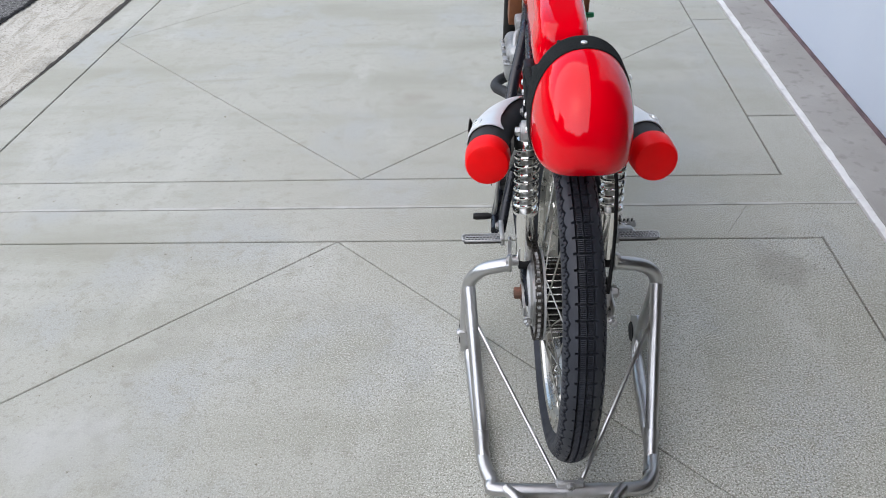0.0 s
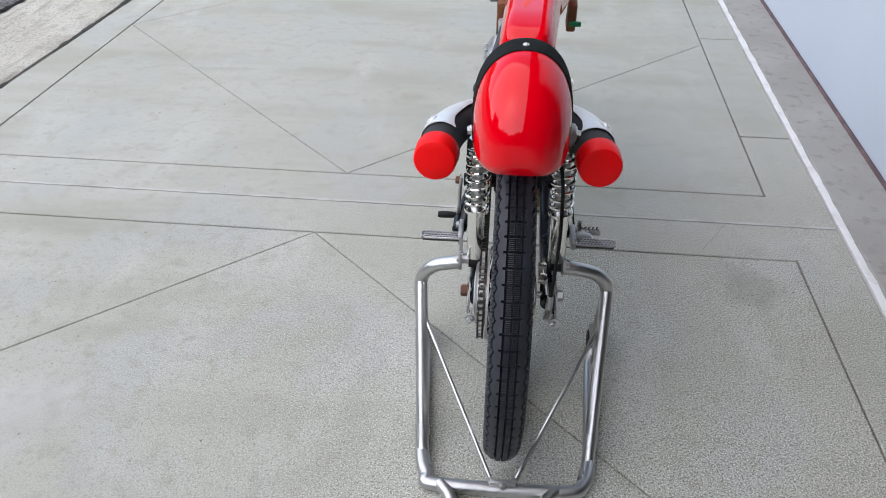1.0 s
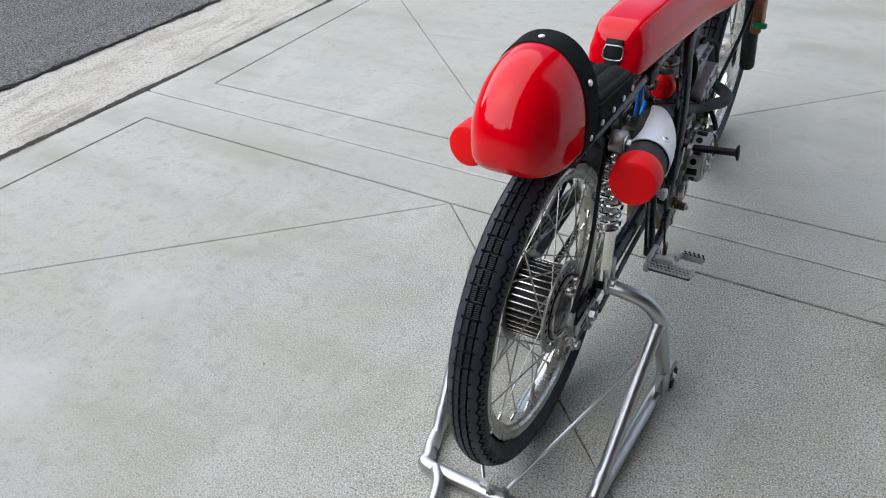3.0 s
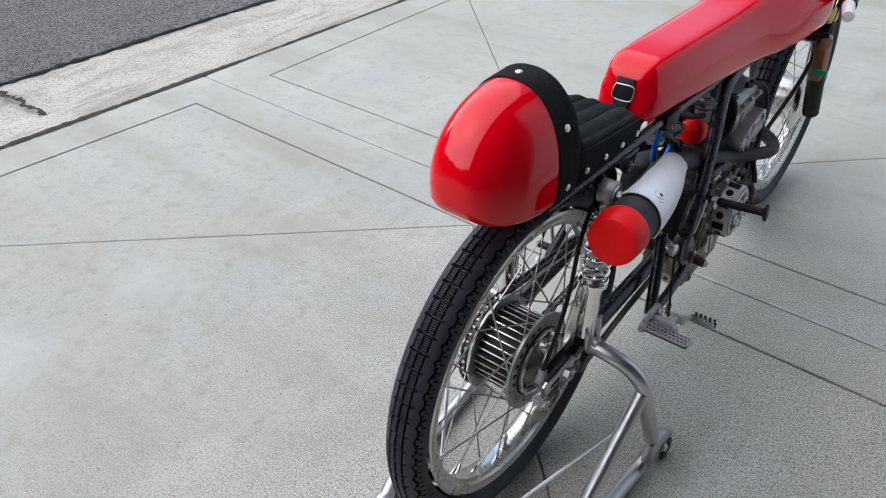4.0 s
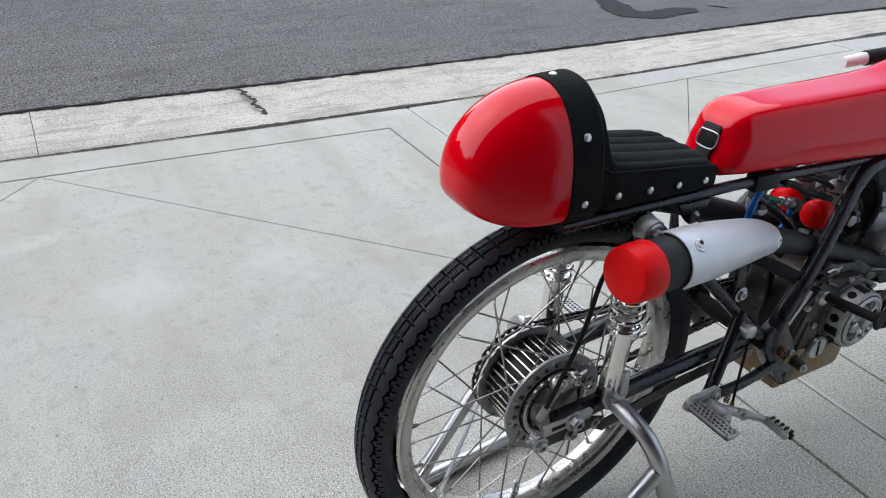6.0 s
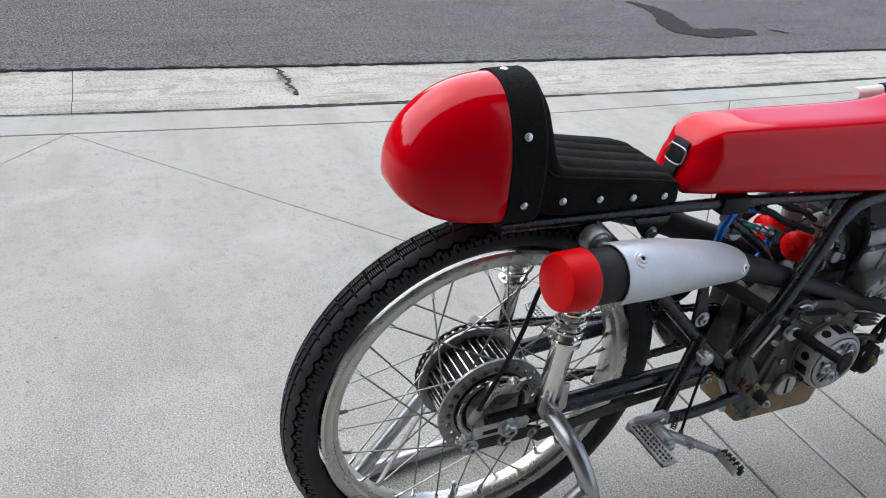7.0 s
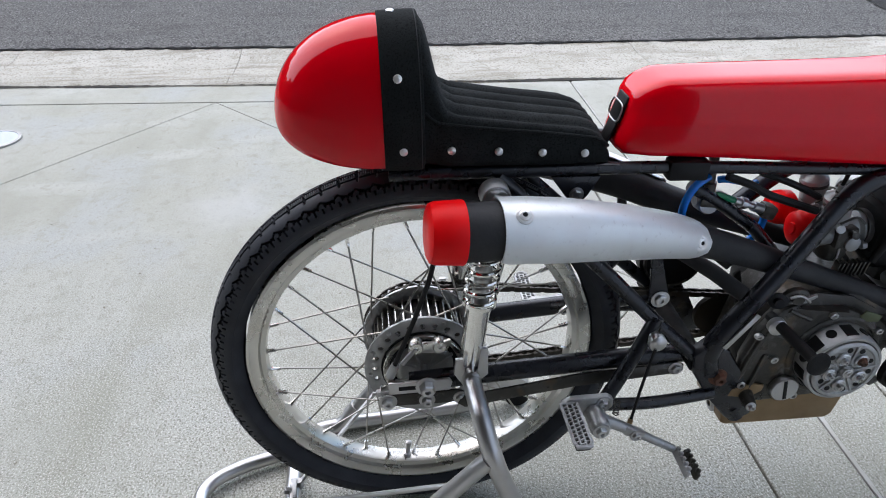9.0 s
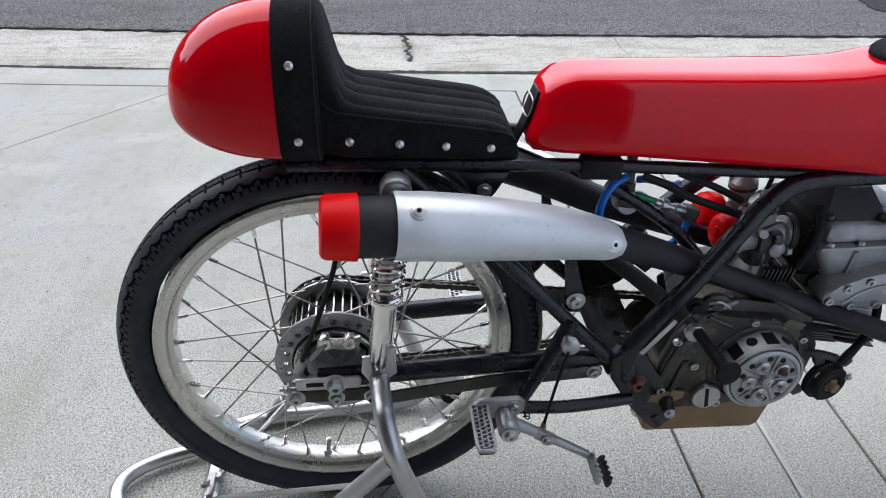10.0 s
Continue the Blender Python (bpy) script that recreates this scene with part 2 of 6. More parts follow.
# ---- shapes ----
def part(name, bm, mat, parent=None, label="", smooth=40):
    me = bpy.data.meshes.new(name)
    bmesh.ops.recalc_face_normals(bm, faces=bm.faces[:])
    for f in bm.faces:
        f.smooth = smooth > 0
    if smooth > 0:
        for ed in bm.edges:
            if len(ed.link_faces) == 2 and ed.calc_face_angle(0) > radians(smooth):
                ed.smooth = False
    bm.to_mesh(me)
    bm.free()
    me.materials.append(mat)
    ob = new(name, me)
    ob.parent = parent
    if label:
        tagged(ob, label)
    return ob


def empty(name, at, label, category, group="", kind=""):
    ob = new(name)
    ob.empty_display_size = 0.05
    ob.location = at
    tagged(ob, label, category, group, kind)
    return ob


def smooth_line(pts, n=6):
    """Catmull-Rom through the points."""
    p = [Vector(q) for q in pts]
    if len(p) < 3:
        return p
    p = [2 * p[0] - p[1]] + p + [2 * p[-1] - p[-2]]
    out = []
    for i in range(1, len(p) - 2):
        for k in range(n):
            t = k / n
            out.append(0.5 * (2 * p[i] + (p[i + 1] - p[i - 1]) * t + (2 * p[i - 1] - 5 * p[i] + 4 * p[i + 1] - p[i + 2]) * t * t + (3 * p[i] - p[i - 1] - 3 * p[i + 1] + p[i + 2]) * t ** 3))
    return out + [p[-2]]


def tube(pts, r, segs=12, n=6, bm=None, smooth=True, ends=True):
    """A round bar along the points; r may be one number or one for each point."""
    bm = bm or bmesh.new()
    line = smooth_line(pts, n) if smooth else [Vector(q) for q in pts]
    if isinstance(r, (list, tuple)):
        grid = np.linspace(0, 1, len(r))
        radii = [float(q) for q in np.interp(np.linspace(0, 1, len(line)), grid, r)]
    else:
        radii = [r] * len(line)
    rings, up = [], None
    for i, c in enumerate(line):
        d = (line[min(i + 1, len(line) - 1)] - line[max(i - 1, 0)]).normalized()
        if up is None:
            up = d.orthogonal().normalized()
        up = (up - d * up.dot(d)).normalized()
        side = d.cross(up)
        rings.append([bm.verts.new(c + radii[i] * (math.cos(2 * math.pi * k / segs) * up + math.sin(2 * math.pi * k / segs) * side)) for k in range(segs)])
    for a_, b_ in zip(rings, rings[1:]):
        for k in range(segs):
            bm.faces.new((a_[k], a_[(k + 1) % segs], b_[(k + 1) % segs], b_[k]))
    if ends:
        bm.faces.new(rings[0][::-1])
        bm.faces.new(rings[-1])
    return bm


def turned(profile, at, axis=(1, 0, 0), segs=24, bm=None, closed=False):
    """A turned body: profile of (distance along the axis, radius)."""
    bm = bm or bmesh.new()
    axis = Vector(axis).normalized()
    u = axis.orthogonal().normalized()
    w = axis.cross(u)
    at = Vector(at)
    rings = []
    for h, r in profile:
        if r < 1e-6:
            rings.append([bm.verts.new(at + axis * h)])
        else:
            rings.append([bm.verts.new(at + axis * h + r * (math.cos(2 * math.pi * k / segs) * u + math.sin(2 * math.pi * k / segs) * w)) for k in range(segs)])
    pairs = list(zip(rings, rings[1:]))
    if closed:
        pairs.append((rings[-1], rings[0]))
    for a_, b_ in pairs:
        for k in range(segs):
            k2 = (k + 1) % segs
            if len(a_) == 1 and len(b_) > 1:
                bm.faces.new((a_[0], b_[k2], b_[k]))
            elif len(b_) == 1 and len(a_) > 1:
                bm.faces.new((a_[k], a_[k2], b_[0]))
            elif len(a_) > 1:
                bm.faces.new((a_[k], a_[k2], b_[k2], b_[k]))
    if not closed:
        for ring in (rings[0], rings[-1]):
            if len(ring) > 2:
                bm.faces.new(ring)
    return bm


def block(at, size, bevel=0.002, turn=(0, 0, 0), bm=None, taper=1.0):
    """A box with rounded edges; taper narrows its top."""
    own = bmesh.new()
    bmesh.ops.create_cube(own, size=1)
    for v in own.verts:
        k = taper if v.co.z > 0 else 1
        v.co = Vector((v.co.x * size[0] * k, v.co.y * size[1] * k, v.co.z * size[2]))
    if bevel:
        bmesh.ops.bevel(own, geom=own.edges[:], offset=bevel, segments=2, affect="EDGES", profile=0.5)
    bmesh.ops.transform(own, matrix=pose(*at, *turn), verts=own.verts[:])
    if bm is None:
        return own
    keep = {}
    for v in own.verts:
        keep[v] = bm.verts.new(v.co)
    for f in own.faces:
        bm.faces.new([keep[v] for v in f.verts])
    own.free()
    return bm


def plate(outline, x0, x1, bm=None, bevel=0.0):
    """A flat plate in the bike's side plane, from x0 to x1; outline of (y, z)."""
    bm = bm or bmesh.new()
    lo = [bm.verts.new((x0, y, z)) for y, z in outline]
    hi = [bm.verts.new((x1, y, z)) for y, z in outline]
    bm.faces.new(lo)
    bm.faces.new(hi[::-1])
    n = len(outline)
    for i in range(n):
        bm.faces.new((lo[i], lo[(i + 1) % n], hi[(i + 1) % n], hi[i]))
    if bevel:
        bmesh.ops.bevel(bm, geom=bm.edges[:], offset=bevel, segments=2, affect="EDGES", profile=0.5)
    return bm


def loft(rings, bm=None, caps=True):
    bm = bm or bmesh.new()
    made = [[bm.verts.new(p) for p in ring] for ring in rings]
    n = len(made[0])
    for a_, b_ in zip(made, made[1:]):
        for k in range(n):
            bm.faces.new((a_[k], a_[(k + 1) % n], b_[(k + 1) % n], b_[k]))
    if caps:
        bm.faces.new(made[0][::-1])
        bm.faces.new(made[-1])
    return bm


def bolt(at, axis, r=0.006, h=0.005, mat=None, parent=None, washer=True, name="bolt", label=""):
    """A hexagon head on a washer."""
    bm = bmesh.new()
    if washer:
        turned([(0, r * 1.45), (0.0012, r * 1.45), (0.0014, r * 1.35)], at, axis, 16, bm)
    hexa = turned([(0.0012, r), (h * 0.85, r), (h, r * 0.82), (h, r * 0.4), (h * 0.6, r * 0.36)], at, axis, 6, bm)
    return part(name, hexa, mat or STEEL, parent, label, 30)


# ---- ground, street and wall ----
def bow(y, k):
    """The street's gentle curve, held straight past the ends of the driveway."""
    return k * min(max(y, -3.0), 3.6) ** 2


def border_left(y):
    return -1.777 + 0.108 * y if y < 0.72 else -1.715 + 0.033 * y


def border_right(y):
    return 0.721 + 0.028 * y if y < 0.72 else 0.7 + 0.042 * y


def gutter_edge(y):
    return -1.955 + 0.0975 * y - bow(y, 0.012)


def road_edge(y):
    return -2.505 + 0.1 * y - bow(y, 0.008)


def white_edge(y):
    return 0.862 + 0.043 * y


def wall_foot(y):
    return 1.06 + 0.047 * y


def slab(name, corners, mat, parent, top=0.0, gap=0.0013, depth=0.05, soft=0.0018):
    """A flat piece with its edges drawn in by gap and eased over; corners run anticlockwise."""
    c = [Vector((x, y, 0)) for x, y in corners]
    n = len(c)

    def inset(d):
        out = []
        for i in range(n):
            e0, e1 = (c[i] - c[i - 1]).normalized(), (c[(i + 1) % n] - c[i]).normalized()
            n0, n1 = Vector((-e0.y, e0.x, 0)), Vector((-e1.y, e1.x, 0))
            out.append(c[i] + d * (n0 + n1) / max(1 + n0.dot(n1), 0.15))
        return out

    rings = [[(p.x, p.y, top - depth) for p in inset(gap)], [(p.x, p.y, top - soft) for p in inset(gap)], [(p.x, p.y, top) for p in inset(gap + soft)]]
    return part(name, loft(rings), mat, parent, smooth=0)


def line_y(level, x):
    return level - 0.0175 * (x + 0.47)


ground = part("ground", block((0, 0, -0.16), (300, 300, 0.1), 0), STRIP, smooth=0)
tagged(ground, "dull grey ground sheet under the paving", "ground", kind="structure")

driveway = part("driveway", loft([[(gutter_edge(y), y, -0.06), (white_edge(y), y, -0.06), (white_edge(y), y, -0.03), (gutter_edge(y), y, -0.03)] for y in np.linspace(-6, 9, 31)]), JOINT, smooth=0)
tagged(driveway, "pale concrete driveway with tooled diamond joints", "driveway", kind="structure")
PANELS = [(-4.4, -2.1), (-1.8, 0.5605), (0.871, 3.15), (3.45, 5.8)]
for low, high in PANELS:
    finish = CONCRETE if low < 0 else TROWELLED
    bl, br = (border_left(line_y(low, -1.7)), line_y(low, -1.7)), (border_right(low), line_y(low, 0.75))
    tl, tr = (border_left(line_y(high, -1.7)), line_y(high, -1.7)), (border_right(high), line_y(high, 0.75))
    mid = (low + high) / 2 + 0.03
    left, right = (border_left(mid), mid), (border_right(mid), mid - 0.02)
    bottom, top_ = (-0.475, line_y(low, -0.475)), (-0.505, line_y(high, -0.505))
    slab("slab", [bl, bottom, left], finish, driveway)
    slab("slab", [bottom, br, right], finish, driveway)
    slab("slab", [right, tr, top_], finish, driveway)
    slab("slab", [top_, tl, left], finish, driveway)
    slab("slab", [bottom, right, top_, left], finish, driveway)
def corner(side, y):
    """A place on one of the lines along the driveway, at the level y of a cross joint."""
    x = {"g": gutter_edge, "l": border_left, "r": border_right, "w": white_edge}[side](y)
    return (x, line_y(y, x))


# the bands between the diamond fields run on into the margins
for pts in ("r-1.8 w-1.8 w0.719 g0.719 g-0.6 g-1.8 l-1.8 l0.5605 r0.5605", "g0.72 w0.72 w1.235 r1.235 r0.871 l0.871 l3.15 g3.15 g1.9", "r1.235 w1.235 w2.115 r2.115", "r2.115 w2.115 w3.15 r3.15", "g3.15 r3.15 w3.15 w5.8 r5.8 r3.45 l3.45 l5.8 g5.8", "g-4.4 l-4.4 l-2.1 r-2.1 r-4.4 w-4.4 w-1.8 r-1.8 l-1.8 g-1.8"):
    slab("slab", [corner(q[0], float(q[1:])) for q in pts.split()], TROWELLED, driveway, gap=0.004)
# the pale cold joint between two pours
rng = random.Random(4)
rows = []
for x in np.linspace(-1.87, 0.885, 140):
    mid = line_y(0.7195, x) + 0.001
    thick = 0.0027 + 0.0012 * math.sin(x * 9) * math.sin(x * 23 + 1)
    y0, y1 = mid - thick - rng.uniform(0, 0.0008), mid + thick + rng.uniform(0.0, 0.0016)
    rows.append([(x, y0, -0.02), (x, y1, -0.02), (x, y1, 0.0012), (x, y0, 0.0006)])
part("mortar_seam", loft(rows), CAULK, driveway, "pale ragged mortar seam", 0)


# the gutter with its lip, and the street
def strip_profile(y0, y1, sections, wobble, seed, step=0.04, closed=True):
    """A long strip along the street: sections of (share between the driveway and the road, z)."""
    r_ = random.Random(seed)
    rows = []
    for y in np.linspace(y0, y1, max(2, int((y1 - y0) / step))):
        g, d = gutter_edge(y), road_edge(y)
        rows.append([(g + (d - g) * s + r_.uniform(-wobble, wobble) * (k in (0, len(sections) - 1)), y, z) for k, (s, z) in enumerate(sections)])
    deep = -0.14
    return loft([[*row, (row[-1][0], row[-1][1], deep), (row[0][0], row[0][1], deep)] for row in rows])


gutter = part("gutter", loft([[(gutter_edge(y) - 0.004, y, -0.045), (road_edge(y) + 0.01, y, -0.045), (road_edge(y) + 0.01, y, -0.1), (gutter_edge(y) - 0.004, y, -0.1)] for y in np.linspace(-14, 14, 57)]), JOINT, smooth=0)
tagged(gutter, "rough pale concrete kerb gutter along the street", "gutter", kind="structure")
LIP = [(0.015, -0.008), (0.03, 0.002), (0.24, 0.0), (0.255, -0.012), (0.4, -0.02), (0.75, -0.026), (0.99, -0.012)]
PIECES = [-14, -9, -5.4, -3.1, -1.56, -0.578, 1.15, 3.3, 6.2, 10, 14]
for i, (a_, b_) in enumerate(zip(PIECES, PIECES[1:])):
    part("gutter_slab", strip_profile(a_ + 0.0012, b_ - 0.0012, LIP, 0.004, 20 + i), GUTTER, gutter, smooth=50)
road = part("road", loft([[(road_edge(y) - 0.002, y, -0.016), (road_edge(y) - 0.002, y, -0.1), (road_edge(y) - 9, y, -0.1), (road_edge(y) - 9, y, 0.05)] for y in [-120, -60, -20] + list(np.linspace(-6, 6, 49)) + [20, 60, 120]]), ASPHALT, smooth=0)
tagged(road, "worn dark grey asphalt street", "road", kind="structure")
bm = bmesh.new()
r_ = random.Random(8)
edge_ys = np.linspace(-4, 6, 500)
one = [bm.verts.new((road_edge(y) + 0.012 + r_.uniform(-0.008, 0.008), y, -0.008)) for y in edge_ys]
two = [bm.verts.new((road_edge(y) - 0.03 + r_.uniform(-0.012, 0.012), y, -0.0135)) for y in edge_ys]
for i in range(len(edge_ys) - 1):
    bm.faces.new((one[i], one[i + 1], two[i + 1], two[i]))
bmesh.ops.solidify(bm, geom=bm.faces[:], thickness=0.004)
part("tar_edge", bm, TAR, road, "ragged dark tar edge", 0)


def tar_run(points, widths, seed, z):
    """A spilled run of tar with an uneven edge."""
    r_ = random.Random(seed)
    line = smooth_line([(x, y, z) for x, y in points], 10)
    wide = np.interp(np.linspace(0, 1, len(line)), np.linspace(0, 1, len(widths)), widths)
    b_ = bmesh.new()
    made = []
    for k, p in enumerate(line):
        d = (line[min(k + 1, len(line) - 1)] - line[max(k - 1, 0)]).normalized()
        p.z = z - 0.016 + 0.0073 * (road_edge(p.y) - p.x)
        s_ = Vector((-d.y, d.x, 0)) * float(wide[k])
        made.append((b_.verts.new(p - s_ * r_.uniform(0.75, 1.2)), b_.verts.new(p + s_ * r_.uniform(0.75, 1.2))))
    for (a1, c1), (a2, c2) in zip(made, made[1:]):
        b_.faces.new((a1, a2, c2, c1))
    return b_


part("tar_stain", tar_run([(-3.5, 2.8), (-3.3, 2.86), (-3.08, 2.81), (-2.92, 2.74), (-2.79, 2.72), (-2.71, 2.82), (-2.72, 2.98), (-2.71, 3.12), (-2.73, 3.19)], [0.03, 0.06, 0.08, 0.1, 0.11, 0.1, 0.09, 0.09, 0.02], 3, 0.0035), TAR, road, "dark tar run", 0)
part("tar_stain", tar_run([(-2.74, 3.32), (-2.7, 3.36), (-2.64, 3.4)], [0.01, 0.03, 0.01], 5, 0.003), TAR, road, "dark tar run", 0)


def crack(points, width, z, seed):
    """A wandering dark crack, as a thin sunken-looking seam of dirt."""
    r_ = random.Random(seed)
    b_ = bmesh.new()
    line = smooth_line([(x, y, z) for x, y in points], 8)
    rows = []
    for p in line:
        w_ = width * r_.uniform(0.35, 1.2)
        o = Vector((r_.uniform(-1, 1), r_.uniform(-1, 1), 0)) * width * 0.6
        rows.append((p + o - Vector((w_ * 0.3, w_, 0)), p + o + Vector((w_ * 0.3, w_, 0))))
    made = [(b_.verts.new(a_), b_.verts.new(c_)) for a_, c_ in rows]
    for (a1, c1), (a2, c2) in zip(made, made[1:]):
        b_.faces.new((a1, a2, c2, c1))
    return b_


part("crack", crack([(-2.455, 0.185), (-2.43, 0.21), (-2.4, 0.225), (-2.34, 0.222), (-2.28, 0.232), (-2.2, 0.222), (-2.13, 0.232), (-2.07, 0.222), (-2.0, 0.24), (-1.94, 0.25)], 0.012, -0.004, 3), CRACK, gutter, "dark wandering crack", 0)
part("crack", crack([(0.505, 0.562), (0.53, 0.6), (0.562, 0.645), (0.59, 0.69)], 0.0016, 0.0006, 9), CRACK, driveway, "short fine crack", 0)
# dark pits where the aggregate shows, and stray specks
bm = bmesh.new()
r_ = random.Random(40)
for i in range(330):
    if i < 150:
        x, y = r_.gauss(0.585, 0.05), r_.gauss(0.44, 0.06)
    elif i < 190:
        x, y = r_.gauss(-0.37, 0.06), r_.gauss(1.42, 0.012)
    else:
        x, y = r_.uniform(-1.7, 0.8), r_.uniform(-0.7, 2.4)
    s_ = r_.uniform(0.0008, 0.0024) if i < 190 else r_.uniform(0.0008, 0.002)
    t_ = r_.uniform(0, 3)
    bm.faces.new([bm.verts.new((x + s_ * r_.uniform(0.6, 1.3) * math.cos(t_ + k * 1.257), y + s_ * r_.uniform(0.6, 1.3) * math.sin(t_ + k * 1.257), 0.0004)) for k in range(5)])
tagged(part("pits", bm, JOINT, driveway, "dark pits and specks in the concrete", 0), "dark pits and specks in the concrete", kind="stuff")
bm = bmesh.new()
r_ = random.Random(12)
for i in range(260):
    y = r_.gauss(0.25, 0.16) if i < 160 else r_.uniform(-1.2, 0.9)
    p = Vector((gutter_edge(y) + r_.gauss(0, 0.008), y, 0.002))
    d = Vector((r_.uniform(-1, 1), r_.uniform(-1, 1), r_.uniform(0, 0.5))).normalized() * r_.uniform(0.004, 0.014)
    s_ = d.cross(Vector((0, 0, 1))).normalized() * 0.0015
    bm.faces.new([bm.verts.new(q) for q in (p - s_, p + s_, p + d)])
tagged(part("dry_leaf_debris", bm, MOSS, smooth=0), "dry brown leaf debris lying in the gutter joint", "debris", kind="stuff")
bm = bmesh.new()
r_ = random.Random(30)
ys = np.linspace(-3, 5, 420)
wide = [max(0.0, 0.5 + 0.5 * math.sin(3.1 * y) + 0.4 * math.sin(11 * y) + r_.uniform(-0.4, 0.4)) for y in ys]
one = [bm.verts.new((gutter_edge(y) - 0.007 - 0.012 * w_, y, 0.0034)) for y, w_ in zip(ys, wide)]
two = [bm.verts.new((gutter_edge(y) + 0.001 + 0.005 * w_, y, 0.003)) for y, w_ in zip(ys, wide)]
for i in range(len(ys) - 1):
    bm.faces.new((one[i], one[i + 1], two[i + 1], two[i]))
part("dirt_seam", bm, CRACK, gutter, "dark dirt in the joint", 0)

# white strip, dark apron and the building's wall
apron = part("apron", loft([[(white_edge(y) + 0.024, y, -0.02), (wall_foot(y) + 0.05, y, -0.02), (wall_foot(y) + 0.05, y, 0.003), (white_edge(y) + 0.03, y, 0.003), (white_edge(y) + 0.024, y, 0.0)] for y in (-6, 9)]), STRIP, smooth=0)
tagged(apron, "darker grey concrete strip along the building wall", "paving strip", kind="structure")
r_ = random.Random(5)
rows = []
for y in np.linspace(-6, 9, 300):
    a_, b_ = white_edge(y) + r_.uniform(0, 0.002), white_edge(y) + 0.022 + r_.uniform(-0.003, 0.003)
    rows.append([(a_, y, -0.02), (b_, y, -0.02), (b_, y, 0.003), (a_, y, 0.003)])
white = part("trim", loft(rows), material("white_paint", (0.74, 0.74, 0.73), 0.7, vary=[(14, (0.6, 0.6, 0.59), 0.45, 0.7, 6), (60, (0.5, 0.5, 0.48), 0.6, 0.75, 4)], bump=[(90, 0.001)]), smooth=0)
tagged(white, "chalky white strip set in the concrete beside the wall", "trim", kind="structure")
wall = part("wall_east", loft([[(wall_foot(y), y, 0.012), (wall_foot(y) + 0.2, y, 0.012), (wall_foot(y) + 0.2, y, 3.32), (wall_foot(y), y, 3.32)] for y in (0.5, 9)]), WALLPAINT, smooth=0)
tagged(wall, "smooth pale blue-grey painted building wall", "wall", kind="structure")
foot = part("baseboard", loft([[(wall_foot(y) - 0.012, y, 0.0), (wall_foot(y) + 0.19, y, 0.0), (wall_foot(y) + 0.19, y, 0.0115), (wall_foot(y) - 0.006, y, 0.0115)] for y in (0.5, 9)]), material("dark_seal", (0.09, 0.06, 0.065), 0.7, vary=[(20, (0.16, 0.1, 0.1), 0.4, 0.7, 4)]), smooth=0)
tagged(foot, "dark reddish rubber seal under the wall", "baseboard", kind="structure")

# added walls out of view: a dark recess for paint and metal to reflect
for name, at, size in (("wall_north", (2.85, 0.62, 1.65), (3.3, 0.2, 3.4)), ("wall_south", (2.75, -5.0, 1.65), (3.5, 0.2, 3.4)), ("wall_back", (4.6, -2.2, 1.65), (0.2, 5.8, 3.4))):
    tagged(part(name, block(at, size, 0), UNSEEN_WALL, smooth=0), "unseen plain grey wall, added for dark reflections beside the bike", "wall", kind="structure")
# unseen eave: its edge ends the sky patch mirrored in the cowl
eave = part("eave", loft([[(0.33 + 0.05 * y, y, 3.3), (wall_foot(y) + 0.3, y, 3.36), (wall_foot(y) + 4.5, y, 3.4), (wall_foot(y) + 4.5, y, 5.4), (0.28 + 0.05 * y, y, 3.5), (0.28 + 0.05 * y, y, 3.3)] for y in (-11, 12)]), UNSEEN_SOFFIT, smooth=0)
tagged(eave, "unseen plain brown house eave, added to cut off the sky over the wall", "eave", kind="structure")


def sky_screen(name, start, end, height, seed):
    """Unseen dark trees added to bound the reflected sky, with an uneven crown line."""
    r_ = random.Random(seed)
    n = 260
    a_, b_ = Vector((*start, 0)), Vector((*end, 0))
    side = (b_ - a_).cross(Vector((0, 0, 1))).normalized() * 0.8
    rows, h_ = [], height
    for k in range(n + 1):
        f = k / n
        h_ = height * (0.82 + 0.14 * math.sin(f * 19 + seed) + 0.06 * math.sin(f * 53 + 2 * seed)) + r_.uniform(-0.22, 0.22)
        p = a_ + (b_ - a_) * f
        o = side * r_.uniform(0.7, 1.1)
        rows.append([p - o + Vector((0, 0, -0.1)), p + o + Vector((0, 0, -0.1)), p + o * 0.8 + Vector((0, 0, h_ * 0.8)), p + Vector((0, 0, h_)), p - o * 0.8 + Vector((0, 0, h_ * 0.8))])
    tagged(part(name, loft(rows), UNSEEN_TREES, smooth=0), "unseen dark green tree screen, added to bound the reflected sky", "trees", kind="structure")


# out of view: tall to the south-west, low to the north-west, cutting off sky
sky_screen("backdrop", (-12.0, -26.0), (-12.0, 1.0), 4.9, 3)
sky_screen("backdrop", (-12.0, 1.0), (-12.0, 26.0), 2.3, 4)
sky_screen("backdrop", (-13.0, -11.0), (12.0, -11.0), 4.6, 5)
sky_screen("backdrop", (-13.0, 18.0), (12.0, 18.0), 4.0, 7)

cover = empty("utility_cover", (-1.585, -1.26, 0.0), "round pale utility cover set in the driveway", "utility cover")
o = part("lid", turned([(0.0, 0.07), (0.004, 0.07), (0.005, 0.067), (0.005, 0.05), (0.004, 0.048), (0.004, 0.0)], (0, 0, 0), (0, 0, 1), 28), WALLPAINT, cover)
o = part("rim", turned([(0.0, 0.08), (0.006, 0.08), (0.007, 0.077), (0.006, 0.0705), (0.0, 0.0705)], (0, 0, 0), (0, 0, 1), 28, closed=True), CAST, cover)


